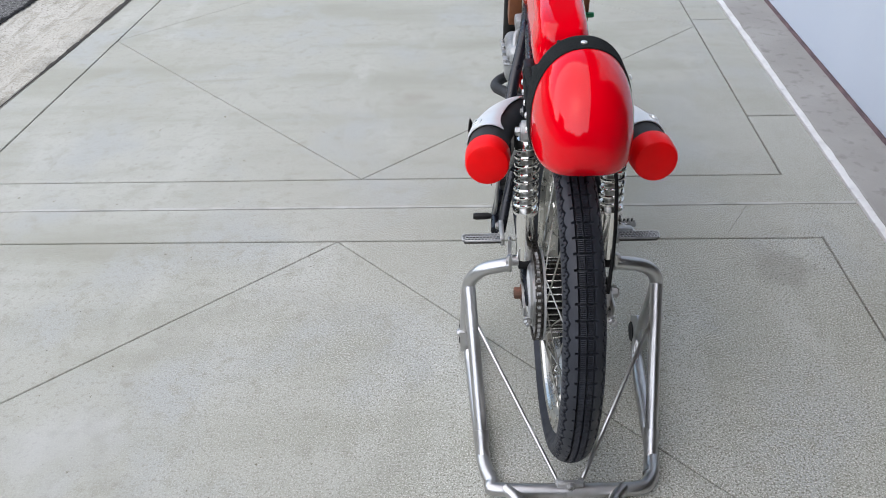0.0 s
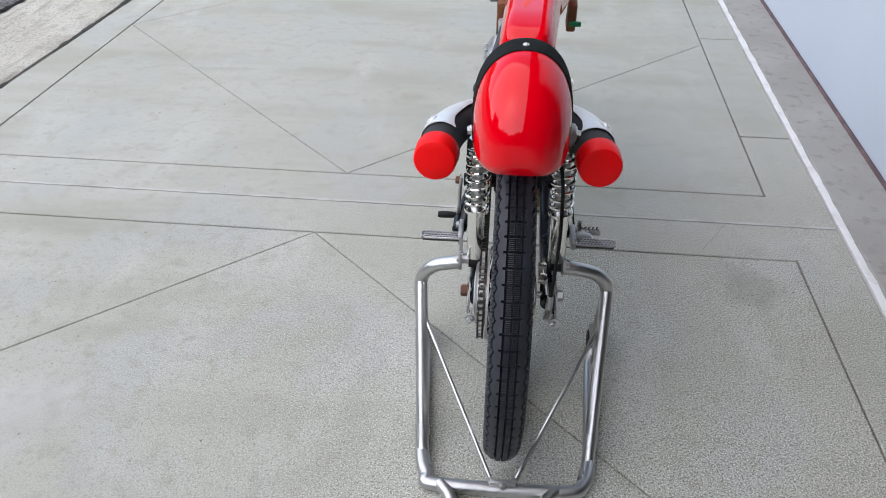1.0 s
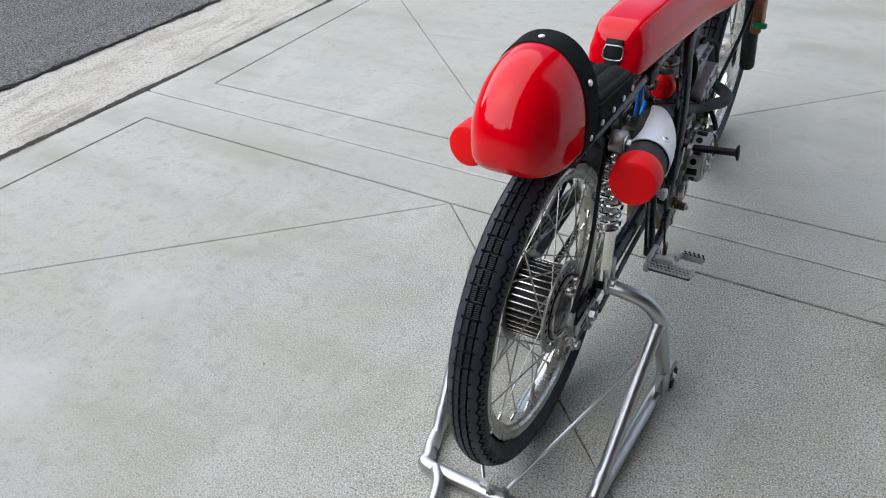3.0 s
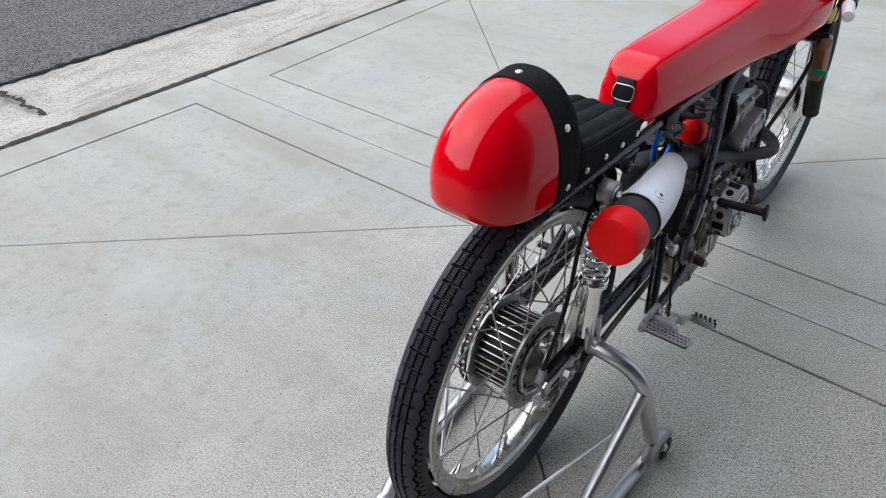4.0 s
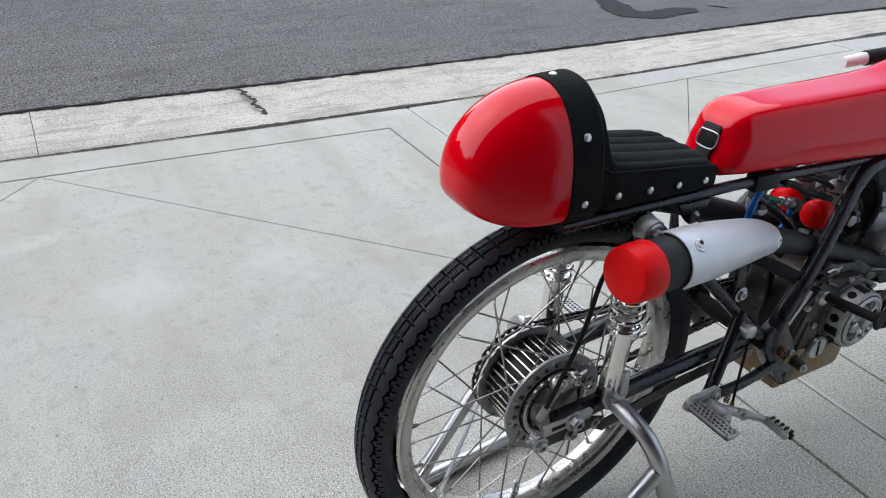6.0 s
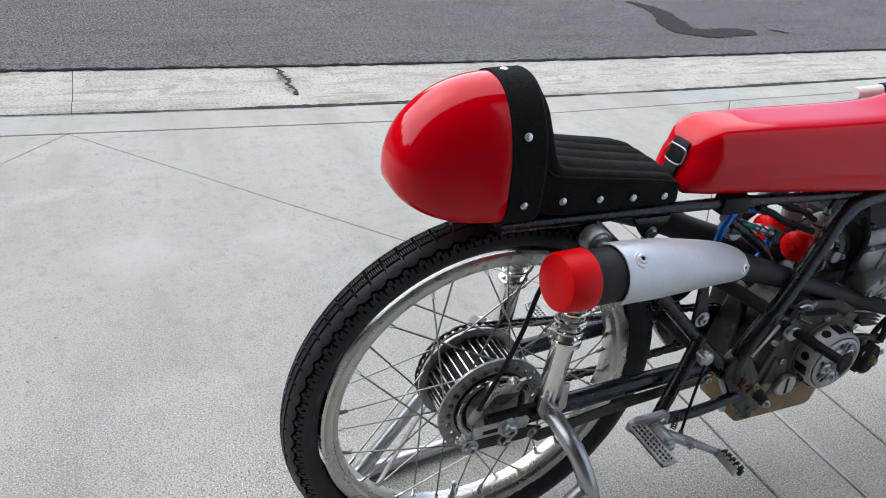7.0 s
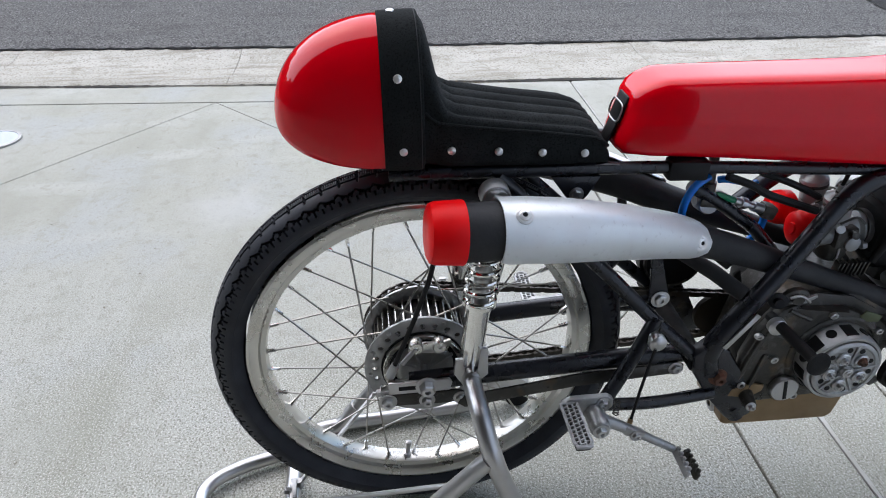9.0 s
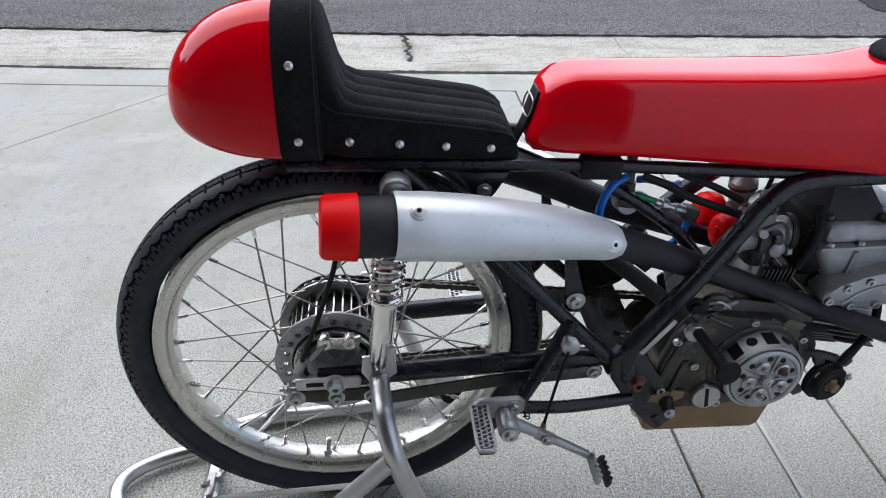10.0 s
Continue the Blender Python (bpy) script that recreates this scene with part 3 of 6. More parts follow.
# ---- the motorcycle ----
bike = empty("motorcycle", (0, 0, 0), "small red vintage racing motorcycle held up on a paddock stand", "motorcycle")
def ax(y):
    """The bike's middle plane, which turns slightly to the right ahead of the seat."""
    return 0.03 * max(y - 0.1, 0)


AXLE, R_TYRE, HALF = Vector((0.0, 0.0, 0.289)), 0.2855, 0.031


def tyre_mesh(c, R, half, rim_r, pitches=76, per=24, fine=True):
    """A tyre with ribbed middle blocks, cross cuts and a stepped zigzag shoulder groove."""
    bm = bmesh.new()
    n = pitches * per
    side = [0.016, 0.022, 0.032, 0.08, 0.128, 0.138, 0.146, 0.174, 0.182, 0.21, 0.238, 0.248, 0.28, 0.315] + [0.34 + 0.0115 * k for k in range(24)] + [0.65, 0.7, 0.74, 0.765, 0.79, 0.85, 0.92, 1.0]
    us = [-u for u in side[::-1]] + [0.0] + side
    hgt = R - rim_r
    rc = R - hgt * 0.54
    verts = []
    for i in range(n):
        v = (i % per) / per
        ang = 2 * math.pi * i / n
        ring = []
        for u in us:
            a_ = u * radians(128)
            w, d = abs(u), 0.0
            saw = abs(((v + 0.25) % 1) * 2 - 1)
            zig = 0.375 + 0.085 * (round(saw * 4) / 4) + (0.014 if 0.42 < v < 0.58 else 0.0)
            if w < 0.019 or 0.142 < w < 0.178:
                d = 0.0085
            elif 0.03 < w < 0.13 and i % 3 == 0 and fine:
                d = 0.0035
            if v < 0.12 and w < 0.243:
                d = 0.0095
            if abs(w - zig) < 0.0185:
                d = 0.0105
            elif zig < w < 0.5 and (v < 0.085 or 0.47 < v < 0.56):
                d = 0.006
            elif 0.5 < w < 0.585 and (0.21 < v < 0.3 or 0.71 < v < 0.8):
                d = 0.0055
            elif 0.755 < w < 0.775:
                d = -0.0008
            x = (half - d) * math.sin(a_) * (1 if w < 0.72 else 1 - 0.35 * (w - 0.72) / 0.28)
            r = rc + (hgt * 0.54 - d) * math.cos(a_)
            ring.append(bm.verts.new((c.x + x, c.y + r * math.cos(ang), c.z + r * math.sin(ang))))
        verts.append(ring)
    for i in range(n):
        a_, b_ = verts[i], verts[(i + 1) % n]
        for j in range(len(us) - 1):
            bm.faces.new((a_[j], a_[j + 1], b_[j + 1], b_[j]))
    return bm


def rim_mesh(c, lip, half):
    """An alloy rim with turned-out flanges, shoulders and a raised middle."""
    prof = [(-half, lip), (-half - 0.0015, lip - 0.004), (-half + 0.001, lip - 0.010), (-half * 0.98, lip - 0.016), (-half * 0.72, lip - 0.0185), (-half * 0.66, lip - 0.025), (-half * 0.25, lip - 0.027)]
    prof = prof + [(-x, r) for x, r in prof[::-1]]
    prof += [(half * 0.9, lip - 0.001), (half * 0.5, lip - 0.012), (-half * 0.5, lip - 0.012), (-half * 0.9, lip - 0.001)]
    return turned(prof, c, (1, 0, 0), 120, closed=True)


def wheel(c, name, label, tread=(76, 24, True)):
    rim = part(name, rim_mesh(c, 0.238, 0.0195), ALLOY, bike, label, 35)
    part("tyre", tyre_mesh(c, R_TYRE, HALF, 0.2345, *tread), RUBBER, rim, "black racing tyre with ladder ribs and zigzag shoulder grooves", 24)
    flange_x, flange_r = 0.036, 0.0735
    for i in range(36):
        side = 1 if i % 2 else -1
        k = i // 2
        lead = 1 if k % 2 else -1
        at_rim = 2 * math.pi * (i + 0.5) / 36
        at_hub = at_rim + lead * radians(52)
        p0 = c + Vector((side * flange_x, flange_r * math.cos(at_hub), flange_r * math.sin(at_hub)))
        p1 = c + Vector((side * 0.004, 0.2125 * math.cos(at_rim), 0.2125 * math.sin(at_rim)))
        part("spoke", tube([p0, p1], 0.00135, 6, smooth=False), SPOKE, rim)
        d = (p1 - p0).normalized()
        part("nipple", tube([p1 - d * 0.014, p1 - d * 0.002, p1 + d * 0.001], [0.0026, 0.003, 0.0042], 8, smooth=False), CHROME, rim)
    part("valve", turned([(-0.002, 0.0065), (0.006, 0.0065), (0.007, 0.0035), (0.02, 0.0035), (0.021, 0.0045), (0.028, 0.0045), (0.029, 0.003)], c + Vector((0, 0.2125 * math.cos(-1.7), 0.2125 * math.sin(-1.7))), (0, -math.cos(-1.7), -math.sin(-1.7)), 12), STEEL, rim)
    return rim


def drilled_flange(c, x, r_in, r_out, holes, thick, r_hole=0.0042):
    """A ring with round holes near its edge."""
    bm = bmesh.new()
    n = holes * 8
    mid = r_in + 0.44 * (r_out - r_in)
    for side in (-0.5, 0.5):
        X = c.x + x + side * thick
        for h in range(holes):
            a0 = 2 * math.pi * h / holes
            aw = math.pi / holes
            hole = []
            for k in range(8):
                t_ = 2 * math.pi * k / 8
                rr, aa = mid + r_hole * math.cos(t_), a0 + r_hole * math.sin(t_) / mid
                hole.append(bm.verts.new((X, c.y + rr * math.cos(aa), c.z + rr * math.sin(aa))))
            outer = []
            for rr, aa in ((r_out, 0), (r_out, aw), (mid, aw), (r_in, aw), (r_in, 0), (r_in, -aw), (mid, -aw), (r_out, -aw)):
                outer.append(bm.verts.new((X, c.y + rr * math.cos(a0 + aa), c.z + rr * math.sin(a0 + aa))))
            for k in range(8):
                bm.faces.new((hole[k], hole[(k + 1) % 8], outer[(k + 1) % 8], outer[k]))
    bmesh.ops.remove_doubles(bm, verts=bm.verts[:], dist=1e-5)
    for r in (r_in, r_out):
        turned([(-thick / 2, r), (thick / 2, r)], c + Vector((x, 0, 0)), (1, 0, 0), holes * 2, bm)
        bm.faces.ensure_lookup_table()
        bmesh.ops.delete(bm, geom=[f for f in bm.faces if len(f.verts) == holes * 2], context="FACES_ONLY")
    return bm


rear = wheel(AXLE, "rear_wheel", "polished alloy spoked rear wheel with a finned drum hub")
part("hub", turned([(-0.036, 0.0), (-0.036, 0.058), (-0.034, 0.06), (0.034, 0.06), (0.036, 0.058), (0.04, 0.058), (0.04, 0.0)], AXLE, (1, 0, 0), 48), BLACK, rear, "dark finned brake drum")
for i in range(36):
    t_ = 2 * math.pi * i / 36
    fin = part("fin", block(AXLE + Vector((0, 0.0625 * math.cos(t_), 0.0625 * math.sin(t_))), (0.066, 0.009, 0.002), 0.0005, (math.degrees(t_), 0, 0)), CASE, rear)
    part("fin_edge", block(AXLE + Vector((0, 0.0674 * math.cos(t_), 0.0674 * math.sin(t_))), (0.0655, 0.0014, 0.0023), 0.0004, (math.degrees(t_), 0, 0)), ALLOY, fin)
for x in (0.036, -0.036):
    part("flange", drilled_flange(AXLE, x, 0.0545, 0.0805, 24, 0.004, 0.0046), CAST, rear, "drilled grey alloy spoke flange", 20)
part("brake_plate", turned([(0.038, 0.054), (0.041, 0.054), (0.041, 0.0475), (0.0385, 0.0465), (0.0395, 0.041), (0.046, 0.036), (0.0475, 0.03), (0.0475, 0.0)], AXLE, (1, 0, 0), 56), DRUM, rear, "worn grey brake backing plate with a bright lip")
part("brake_lip", turned([(0.038, 0.0555), (0.0445, 0.0555), (0.0455, 0.0545), (0.0455, 0.0505), (0.0445, 0.0495), (0.038, 0.0495)], AXLE, (1, 0, 0), 64, closed=True), ALLOY, rear)
for t_, r0, r1 in ((0.5, 0.012, 0.044), (1.1, 0.014, 0.045), (2.0, 0.014, 0.045), (2.7, 0.012, 0.044), (3.6, 0.012, 0.044)):
    u_ = Vector((0, math.cos(t_), math.sin(t_)))
    part("plate_rib", tube([AXLE + Vector((0.0465, 0, 0)) + u_ * r0, AXLE + Vector((0.0445, 0, 0)) + u_ * r1], [0.0035, 0.0025], 8, smooth=False), DRUM, rear)
for k in range(12):
    t_ = 2 * math.pi * (k + 0.25) / 12
    part("spoke_head", turned([(0.0, 0.0032), (0.0012, 0.0032), (0.002, 0.0018), (0.002, 0.0)], AXLE + Vector((0.038, 0.0735 * math.cos(t_), 0.0735 * math.sin(t_))), (1, 0, 0), 10), STEEL, rear)

# sprocket and chain on the far side
SX = -0.046
FRONT_S = Vector((SX, 0.455, 0.272))
bm = bmesh.new()
ring = []
teeth = 40
for k in range(teeth * 4):
    t_ = 2 * math.pi * k / (teeth * 4)
    ring.append((AXLE.y + (0.079 if k % 4 in (1, 2) else 0.0745) * math.cos(t_), AXLE.z + (0.079 if k % 4 in (1, 2) else 0.0745) * math.sin(t_)))
plate(ring, SX - 0.0025, SX + 0.0025, bm)
part("sprocket", bm, CAST, rear, "grey rear sprocket", 20)
part("sprocket_cover", turned([(SX - 0.014, 0.0), (SX - 0.014, 0.03), (SX - 0.0125, 0.044), (SX - 0.0095, 0.0495), (SX - 0.006, 0.0495), (SX - 0.006, 0.0)], AXLE, (1, 0, 0), 40), SHIELD, rear, "pale disc outside the rear sprocket")
part("sprocket_boss", turned([(SX - 0.012, 0.0), (SX - 0.012, 0.05), (SX - 0.008, 0.056), (-0.036, 0.056)], AXLE, (1, 0, 0), 40), STEEL, rear)


def chain_path(c1, r1, c2, r2, pitch):
    """Link joints round two sprockets, in the bike's side plane."""
    pts = []
    for k in range(41):
        t_ = math.radians(93 + 176 * k / 40)
        pts.append((c1.y + r1 * math.cos(t_), c1.z + r1 * math.sin(t_)))
    for k in range(21):
        t_ = math.radians(-87 + 174 * k / 20)
        pts.append((c2.y + r2 * math.cos(t_), c2.z + r2 * math.sin(t_)))
    pts.append(pts[0])
    out, carry = [], 0.0
    for (y0, z0), (y1, z1) in zip(pts, pts[1:]):
        d = math.hypot(y1 - y0, z1 - z0)
        s = carry
        while s < d:
            f = s / d
            out.append((y0 + (y1 - y0) * f, z0 + (z1 - z0) * f))
            s += pitch
        carry = s - d
    return out


joints = chain_path(AXLE, 0.0765, FRONT_S, 0.036, 0.0112)
bm = bmesh.new()
for i, (p, q) in enumerate(zip(joints, joints[1:] + joints[:1])):
    y, z, d = (p[0] + q[0]) / 2, (p[1] + q[1]) / 2, math.hypot(q[0] - p[0], q[1] - p[1])
    if d > 0.02:
        continue
    ang = math.degrees(math.atan2(q[1] - p[1], q[0] - p[0]))
    for s in (-1, 1):
        x = SX + s * (0.0052 if i % 2 else 0.0036)
        block((x, y, z), (0.0014, d * 1.5, 0.0082), 0.0, (ang, 0, 0), bm)
    turned([(-0.006, 0.0024), (0.006, 0.0024)], (SX, *p), (1, 0, 0), 8, bm)
part("chain", bm, CHAIN, bike, "oily drive chain", 0)
part("front_sprocket", turned([(-0.004, 0.0), (-0.004, 0.034), (0.004, 0.034), (0.004, 0.0)], FRONT_S, (1, 0, 0), 28), CHAIN, bike)

# swingarm, axle, adjusters
for s in (1, -1):
    l_ = 0.0 if s > 0 else 0.014
    part("swingarm", tube([(s * 0.068 + l_, -0.022, 0.29), (s * 0.07 + l_, 0.03, 0.292), (s * 0.072 + l_, 0.2, 0.30), (s * 0.075 + l_, 0.37, 0.305)], [0.012, 0.0135, 0.0135, 0.013], 14), FRAME, bike, "satin black tubular swingarm")
    part("adjuster_plate", plate([(-0.05, 0.283), (-0.05, 0.302), (0.03, 0.302), (0.034, 0.296), (0.03, 0.283)], s * 0.0805 + l_, s * 0.085 + l_, bevel=0.001), STEEL, bike, "slotted steel chain adjuster plate")
    # the solid plate's slot is only a thin black block, dark as its depth
    part("adjuster_slot", block((s * 0.0853 + l_, -0.021, 0.2925), (0.001, 0.032, 0.006), 0), BLACK, bike)
    part("adjuster_screw", tube([(s * 0.078 + l_, -0.04, 0.282), (s * 0.078 + l_, -0.072, 0.281)], 0.003, 10, smooth=False), STEEL, bike)
    bolt((s * 0.078 + l_, -0.06, 0.2815), (0, -1, 0), 0.006, 0.007, STEEL, bike, name="nut")
    bolt((s * 0.085 + l_, 0.0, 0.293), (s, 0, 0), 0.0105, 0.013, RUST if s < 0 else STEEL, bike, name="axle_nut")
part("axle", tube([(-0.078, 0, 0.293), (0.093, 0, 0.293)], 0.006, 14, smooth=False), STEEL, bike)
part("brake_arm_bracket", plate([(-0.058, 0.268), (-0.055, 0.279), (0.04, 0.279), (0.058, 0.272), (0.05, 0.262), (0.03, 0.258), (-0.045, 0.26)], 0.078, 0.082, bevel=0.001), CASE, bike)
bolt((0.082, -0.052, 0.269), (1, 0, 0), 0.0085, 0.008, STEEL, bike, name="bolt")
bolt((0.082, 0.0, 0.2665), (1, 0, 0), 0.0075, 0.008, STEEL, bike)
bolt((0.082, 0.045, 0.266), (1, 0, 0), 0.007, 0.006, STEEL, bike)
part("torque_arm", plate([(0.04, 0.262), (0.05, 0.274), (0.2, 0.2935), (0.335, 0.3), (0.347, 0.296), (0.347, 0.284), (0.335, 0.281), (0.2, 0.274), (0.05, 0.254)], 0.086, 0.0895, bevel=0.001), CASE, bike, "flat steel brake torque arm")
bolt((0.0895, 0.336, 0.2905), (1, 0, 0), 0.007, 0.006, STEEL, bike)
# brake cam levers and cable on the drum
part("brake_lever", plate([(-0.022, 0.334), (-0.016, 0.345), (-0.004, 0.345), (0.022, 0.344), (0.034, 0.349), (0.036, 0.343), (0.03, 0.33), (0.016, 0.327), (-0.004, 0.332), (-0.014, 0.328)], 0.057, 0.062, bevel=0.001), ALLOY, bike)
for y, z in ((-0.011, 0.339), (0.02, 0.338)):
    part("cam_boss", turned([(0.05, 0.0095), (0.062, 0.0095), (0.064, 0.008), (0.064, 0.0035), (0.061, 0.003), (0.061, 0.0)], (0, y, z), (1, 0, 0), 20), ALLOY, bike)
part("brake_cable", tube([(0.07, -0.044, 0.31), (0.074, -0.03, 0.35), (0.078, -0.012, 0.4), (0.079, 0.005, 0.45), (0.075, 0.03, 0.52), (0.06, 0.1, 0.56)], 0.0032, 10), BLACK, bike, "black brake cable sheath")
part("cable_ferrule", tube([(0.069, -0.047, 0.302), (0.071, -0.039, 0.322)], [0.0065, 0.0058], 12, smooth=False), CAST, bike)
part("return_spring", tube([(0.068 + 0.005 * math.cos(k * 1.2), -0.052 + 0.0009 * k * 0.6, 0.302 - 0.0009 * k + 0.005 * math.sin(k * 1.2)) for k in range(46)], 0.0009, 5, n=1), SPOKE, bike)
part("brake_rod_end", tube([(0.066, -0.03, 0.318), (0.062, -0.012, 0.338)], 0.0035, 10, smooth=False), STEEL, bike)

# shock absorbers
for s in (1, -1):
    inset = 0.0 if s > 0 else 0.02
    top_, low_ = Vector((s * 0.082 + inset, 0.083, 0.567)), Vector((s * 0.083 + inset, 0.056, 0.318))
    d = (low_ - top_).normalized()
    u = d.cross(Vector((1, 0, 0))).normalized()
    w = d.cross(u)
    shock = part("shock_absorber", tube([top_ + d * 0.15, low_ - d * 0.01], [0.0155, 0.0145], 20, smooth=False), CHROME, bike, "chrome rear shock absorber with an open coil spring")
    part("damper_rod", tube([top_, top_ + d * 0.16], 0.0105, 14, smooth=False), STEEL, shock)
    turns, pts = 8, []
    for k in range(turns * 16 + 1):
        f = k / (turns * 16)
        t_ = 2 * math.pi * turns * f
        pts.append(top_ + d * (0.026 + 0.118 * f) + 0.0185 * (math.cos(t_) * u + math.sin(t_) * w))
    part("spring", tube(pts, 0.0031, 8, n=1), CHROME, shock, "chrome coil spring")
    part("spring_seat", turned([(0.143, 0.0), (0.143, 0.0215), (0.148, 0.0215), (0.151, 0.017), (0.151, 0.0)], top_, d, 24), CHROME, shock)
    part("spring_cap", turned([(0.012, 0.0), (0.013, 0.017), (0.022, 0.0205), (0.026, 0.0205), (0.026, 0.0)], top_, d, 24), CHROME, shock)
    part("top_eye", turned([(-0.011, 0.010), (-0.011, 0.016), (-0.009, 0.0175), (0.009, 0.0175), (0.011, 0.016), (0.011, 0.010)], top_, (1, 0, 0), 24, closed=True), CAST, shock)
    part("eye_washer", turned([(0.0105, 0.0), (0.0105, 0.0135), (0.013, 0.0135), (0.0135, 0.0125), (0.0135, 0.0)], top_, (s, 0, 0), 24), STEEL, shock)
    part("top_bush", turned([(-0.012, 0.0), (-0.012, 0.010), (0.012, 0.010), (0.012, 0.0)], top_, (1, 0, 0), 20), BLACK, shock)
    bolt(top_ + Vector((s * 0.012, 0, 0)), (s, 0, 0), 0.0075, 0.009, STEEL, bike)
    part("low_eye", turned([(-0.01, 0.0), (-0.01, 0.0125), (0.01, 0.0125), (0.01, 0.0)], low_, (1, 0, 0), 20), BLACK, shock)

# frame
for s in (1, -1):
    l_ = 0.0 if s > 0 else 0.02
    part("seat_rail", tube([(s * 0.054, -0.034, 0.5865), (s * 0.056, 0.1, 0.583), (s * 0.054, 0.3, 0.5745), (s * 0.052, 0.6, 0.552), (s * 0.045, 0.8, 0.548), (s * 0.025, 0.96, 0.57)], 0.0078, 12), FRAME, bike, "satin black frame rail")
    part("down_tube", tube([(s * 0.035, 0.93, 0.535), (s * 0.05, 0.75, 0.545), (s * 0.057, 0.65, 0.549), (s * 0.06, 0.592, 0.549), (s * 0.063, 0.553, 0.541), (s * 0.07, 0.52, 0.519), (s * 0.08, 0.488, 0.484), (s * 0.09, 0.449, 0.436), (s * 0.097, 0.414, 0.394), (s * 0.1, 0.388, 0.36), (s * 0.1, 0.373, 0.325), (s * 0.1, 0.378, 0.29)], [0.0115, 0.0115, 0.0115, 0.012, 0.0122, 0.0122, 0.0122, 0.0122, 0.0125, 0.013, 0.014, 0.014], 16), FRAME, bike, "satin black main frame tube bending down behind the engine")
    part("lower_plate", plate([(0.349, 0.325), (0.372, 0.345), (0.398, 0.328), (0.42, 0.29), (0.45, 0.232), (0.45, 0.213), (0.436, 0.202), (0.414, 0.206), (0.38, 0.25), (0.352, 0.295)], s * 0.088, s * 0.109, bevel=0.004), FRAME, bike, "satin black engine and swingarm mounting plate")
    part("lower_tube_end", turned([(0.0, 0.0125), (0.022, 0.0125), (0.022, 0.009), (0.012, 0.009), (0.012, 0.0)], (s * 0.098, 0.422, 0.222), (0, 0.5, -0.86), 18), FRAME, bike)
    part("seat_stay", tube([(s * 0.095, 0.36, 0.31), (s * 0.085, 0.3, 0.368), (s * 0.072, 0.22, 0.452), (s * 0.064, 0.14, 0.53), (s * 0.058, 0.09, 0.578)], 0.0095, 12), FRAME, bike)
    part("peg_tube", tube([(s * 0.088 + l_, 0.298, 0.378), (s * 0.102 + l_, 0.265, 0.32), (s * 0.116 + l_, 0.228, 0.262)], 0.0095, 12), FRAME, bike)
    part("peg_brace", tube([(s * 0.116, 0.232, 0.262), (s * 0.116, 0.3, 0.258), (s * 0.108, 0.385, 0.258)], 0.0085, 12), FRAME, bike)
    part("centre_stay", plate([(0.29, 0.388), (0.288, 0.43), (0.28, 0.5), (0.288, 0.5), (0.306, 0.43), (0.316, 0.4), (0.312, 0.388), (0.298, 0.382)], s * 0.07, s * 0.076, bevel=0.001), FRAME, bike)
    bolt((s * 0.077, 0.303, 0.399), (s, 0, 0), 0.0085, 0.006, STEEL, bike)
    part("rail_bracket", plate([(0.152, 0.575), (0.212, 0.572), (0.198, 0.548), (0.192, 0.541), (0.178, 0.541), (0.17, 0.55)], s * 0.055, s * 0.062, bevel=0.001), FRAME, bike)
    bolt((s * 0.0625, 0.184, 0.551), (s, 0, 0), 0.0062, 0.005, STEEL, bike)
    part("rail_clamp", block((s * 0.055, 0.318, 0.572), (0.022, 0.05, 0.025), 0.004, (-3, 0, 0)), BLACK, bike, "black rubber tank clamp on the frame rail")
    part("clip_strip", block((s * 0.1125, 0.4025, 0.363), (0.003, 0.062, 0.0075), 0.001, (54, 0, 0)), STEEL, bike, "bright metal strip riveted to the frame")
    bolt((s * 0.109, 0.387, 0.287), (s, 0, 0), 0.009, 0.011, RUST, bike)
part("cross_tube", tube([(-0.06, 0.09, 0.57), (0.06, 0.09, 0.57)], 0.009, 12, smooth=False), FRAME, bike)
part("under_tray", block((0.0, 0.07, 0.578), (0.1, 0.2, 0.006), 0.002), FRAME, bike)
part("pivot_tube", tube([(-0.1, 0.36, 0.305), (0.1, 0.36, 0.305)], 0.014, 16, smooth=False), OILY, bike)
part("steering_head", tube([(0.025, 0.955, 0.49), (0.025, 0.91, 0.64)], 0.024, 18, smooth=False), FRAME, bike)


# seat and tail
def arch(y, cx, hw, zb, zt, n_top=2.1, n_low=4.5, segs=40, split=0.34):
    """A closed ring: round above, square below."""
    zc = zb + (zt - zb) * split
    ring = []
    for k in range(segs):
        t_ = 2 * math.pi * k / segs
        c_, s_ = math.cos(t_), math.sin(t_)
        p = n_top if s_ > 0 else n_low
        ring.append(Vector((cx + hw * math.copysign(abs(c_) ** (2 / p), c_), y, zc + (zt - zc if s_ > 0 else zc - zb) * math.copysign(abs(s_) ** (2 / p), s_))))
    return ring


def even(ring, n):
    """The same closed ring with its points spread evenly."""
    pts = list(ring) + [ring[0]]
    run = [0.0]
    for p, q in zip(pts, pts[1:]):
        run.append(run[-1] + (q - p).length)
    at = np.linspace(0, run[-1], n, endpoint=False)
    return [Vector([float(np.interp(s, run, [p[k] for p in pts])) for k in range(3)]) for s in at]


def cowl_ring(y, grow=0.0, low=0.0):
    return arch(y, 0.001, 0.0705 + grow, 0.589 - low, 0.7525 + grow, 2.2, 4.2, 56, 0.36)


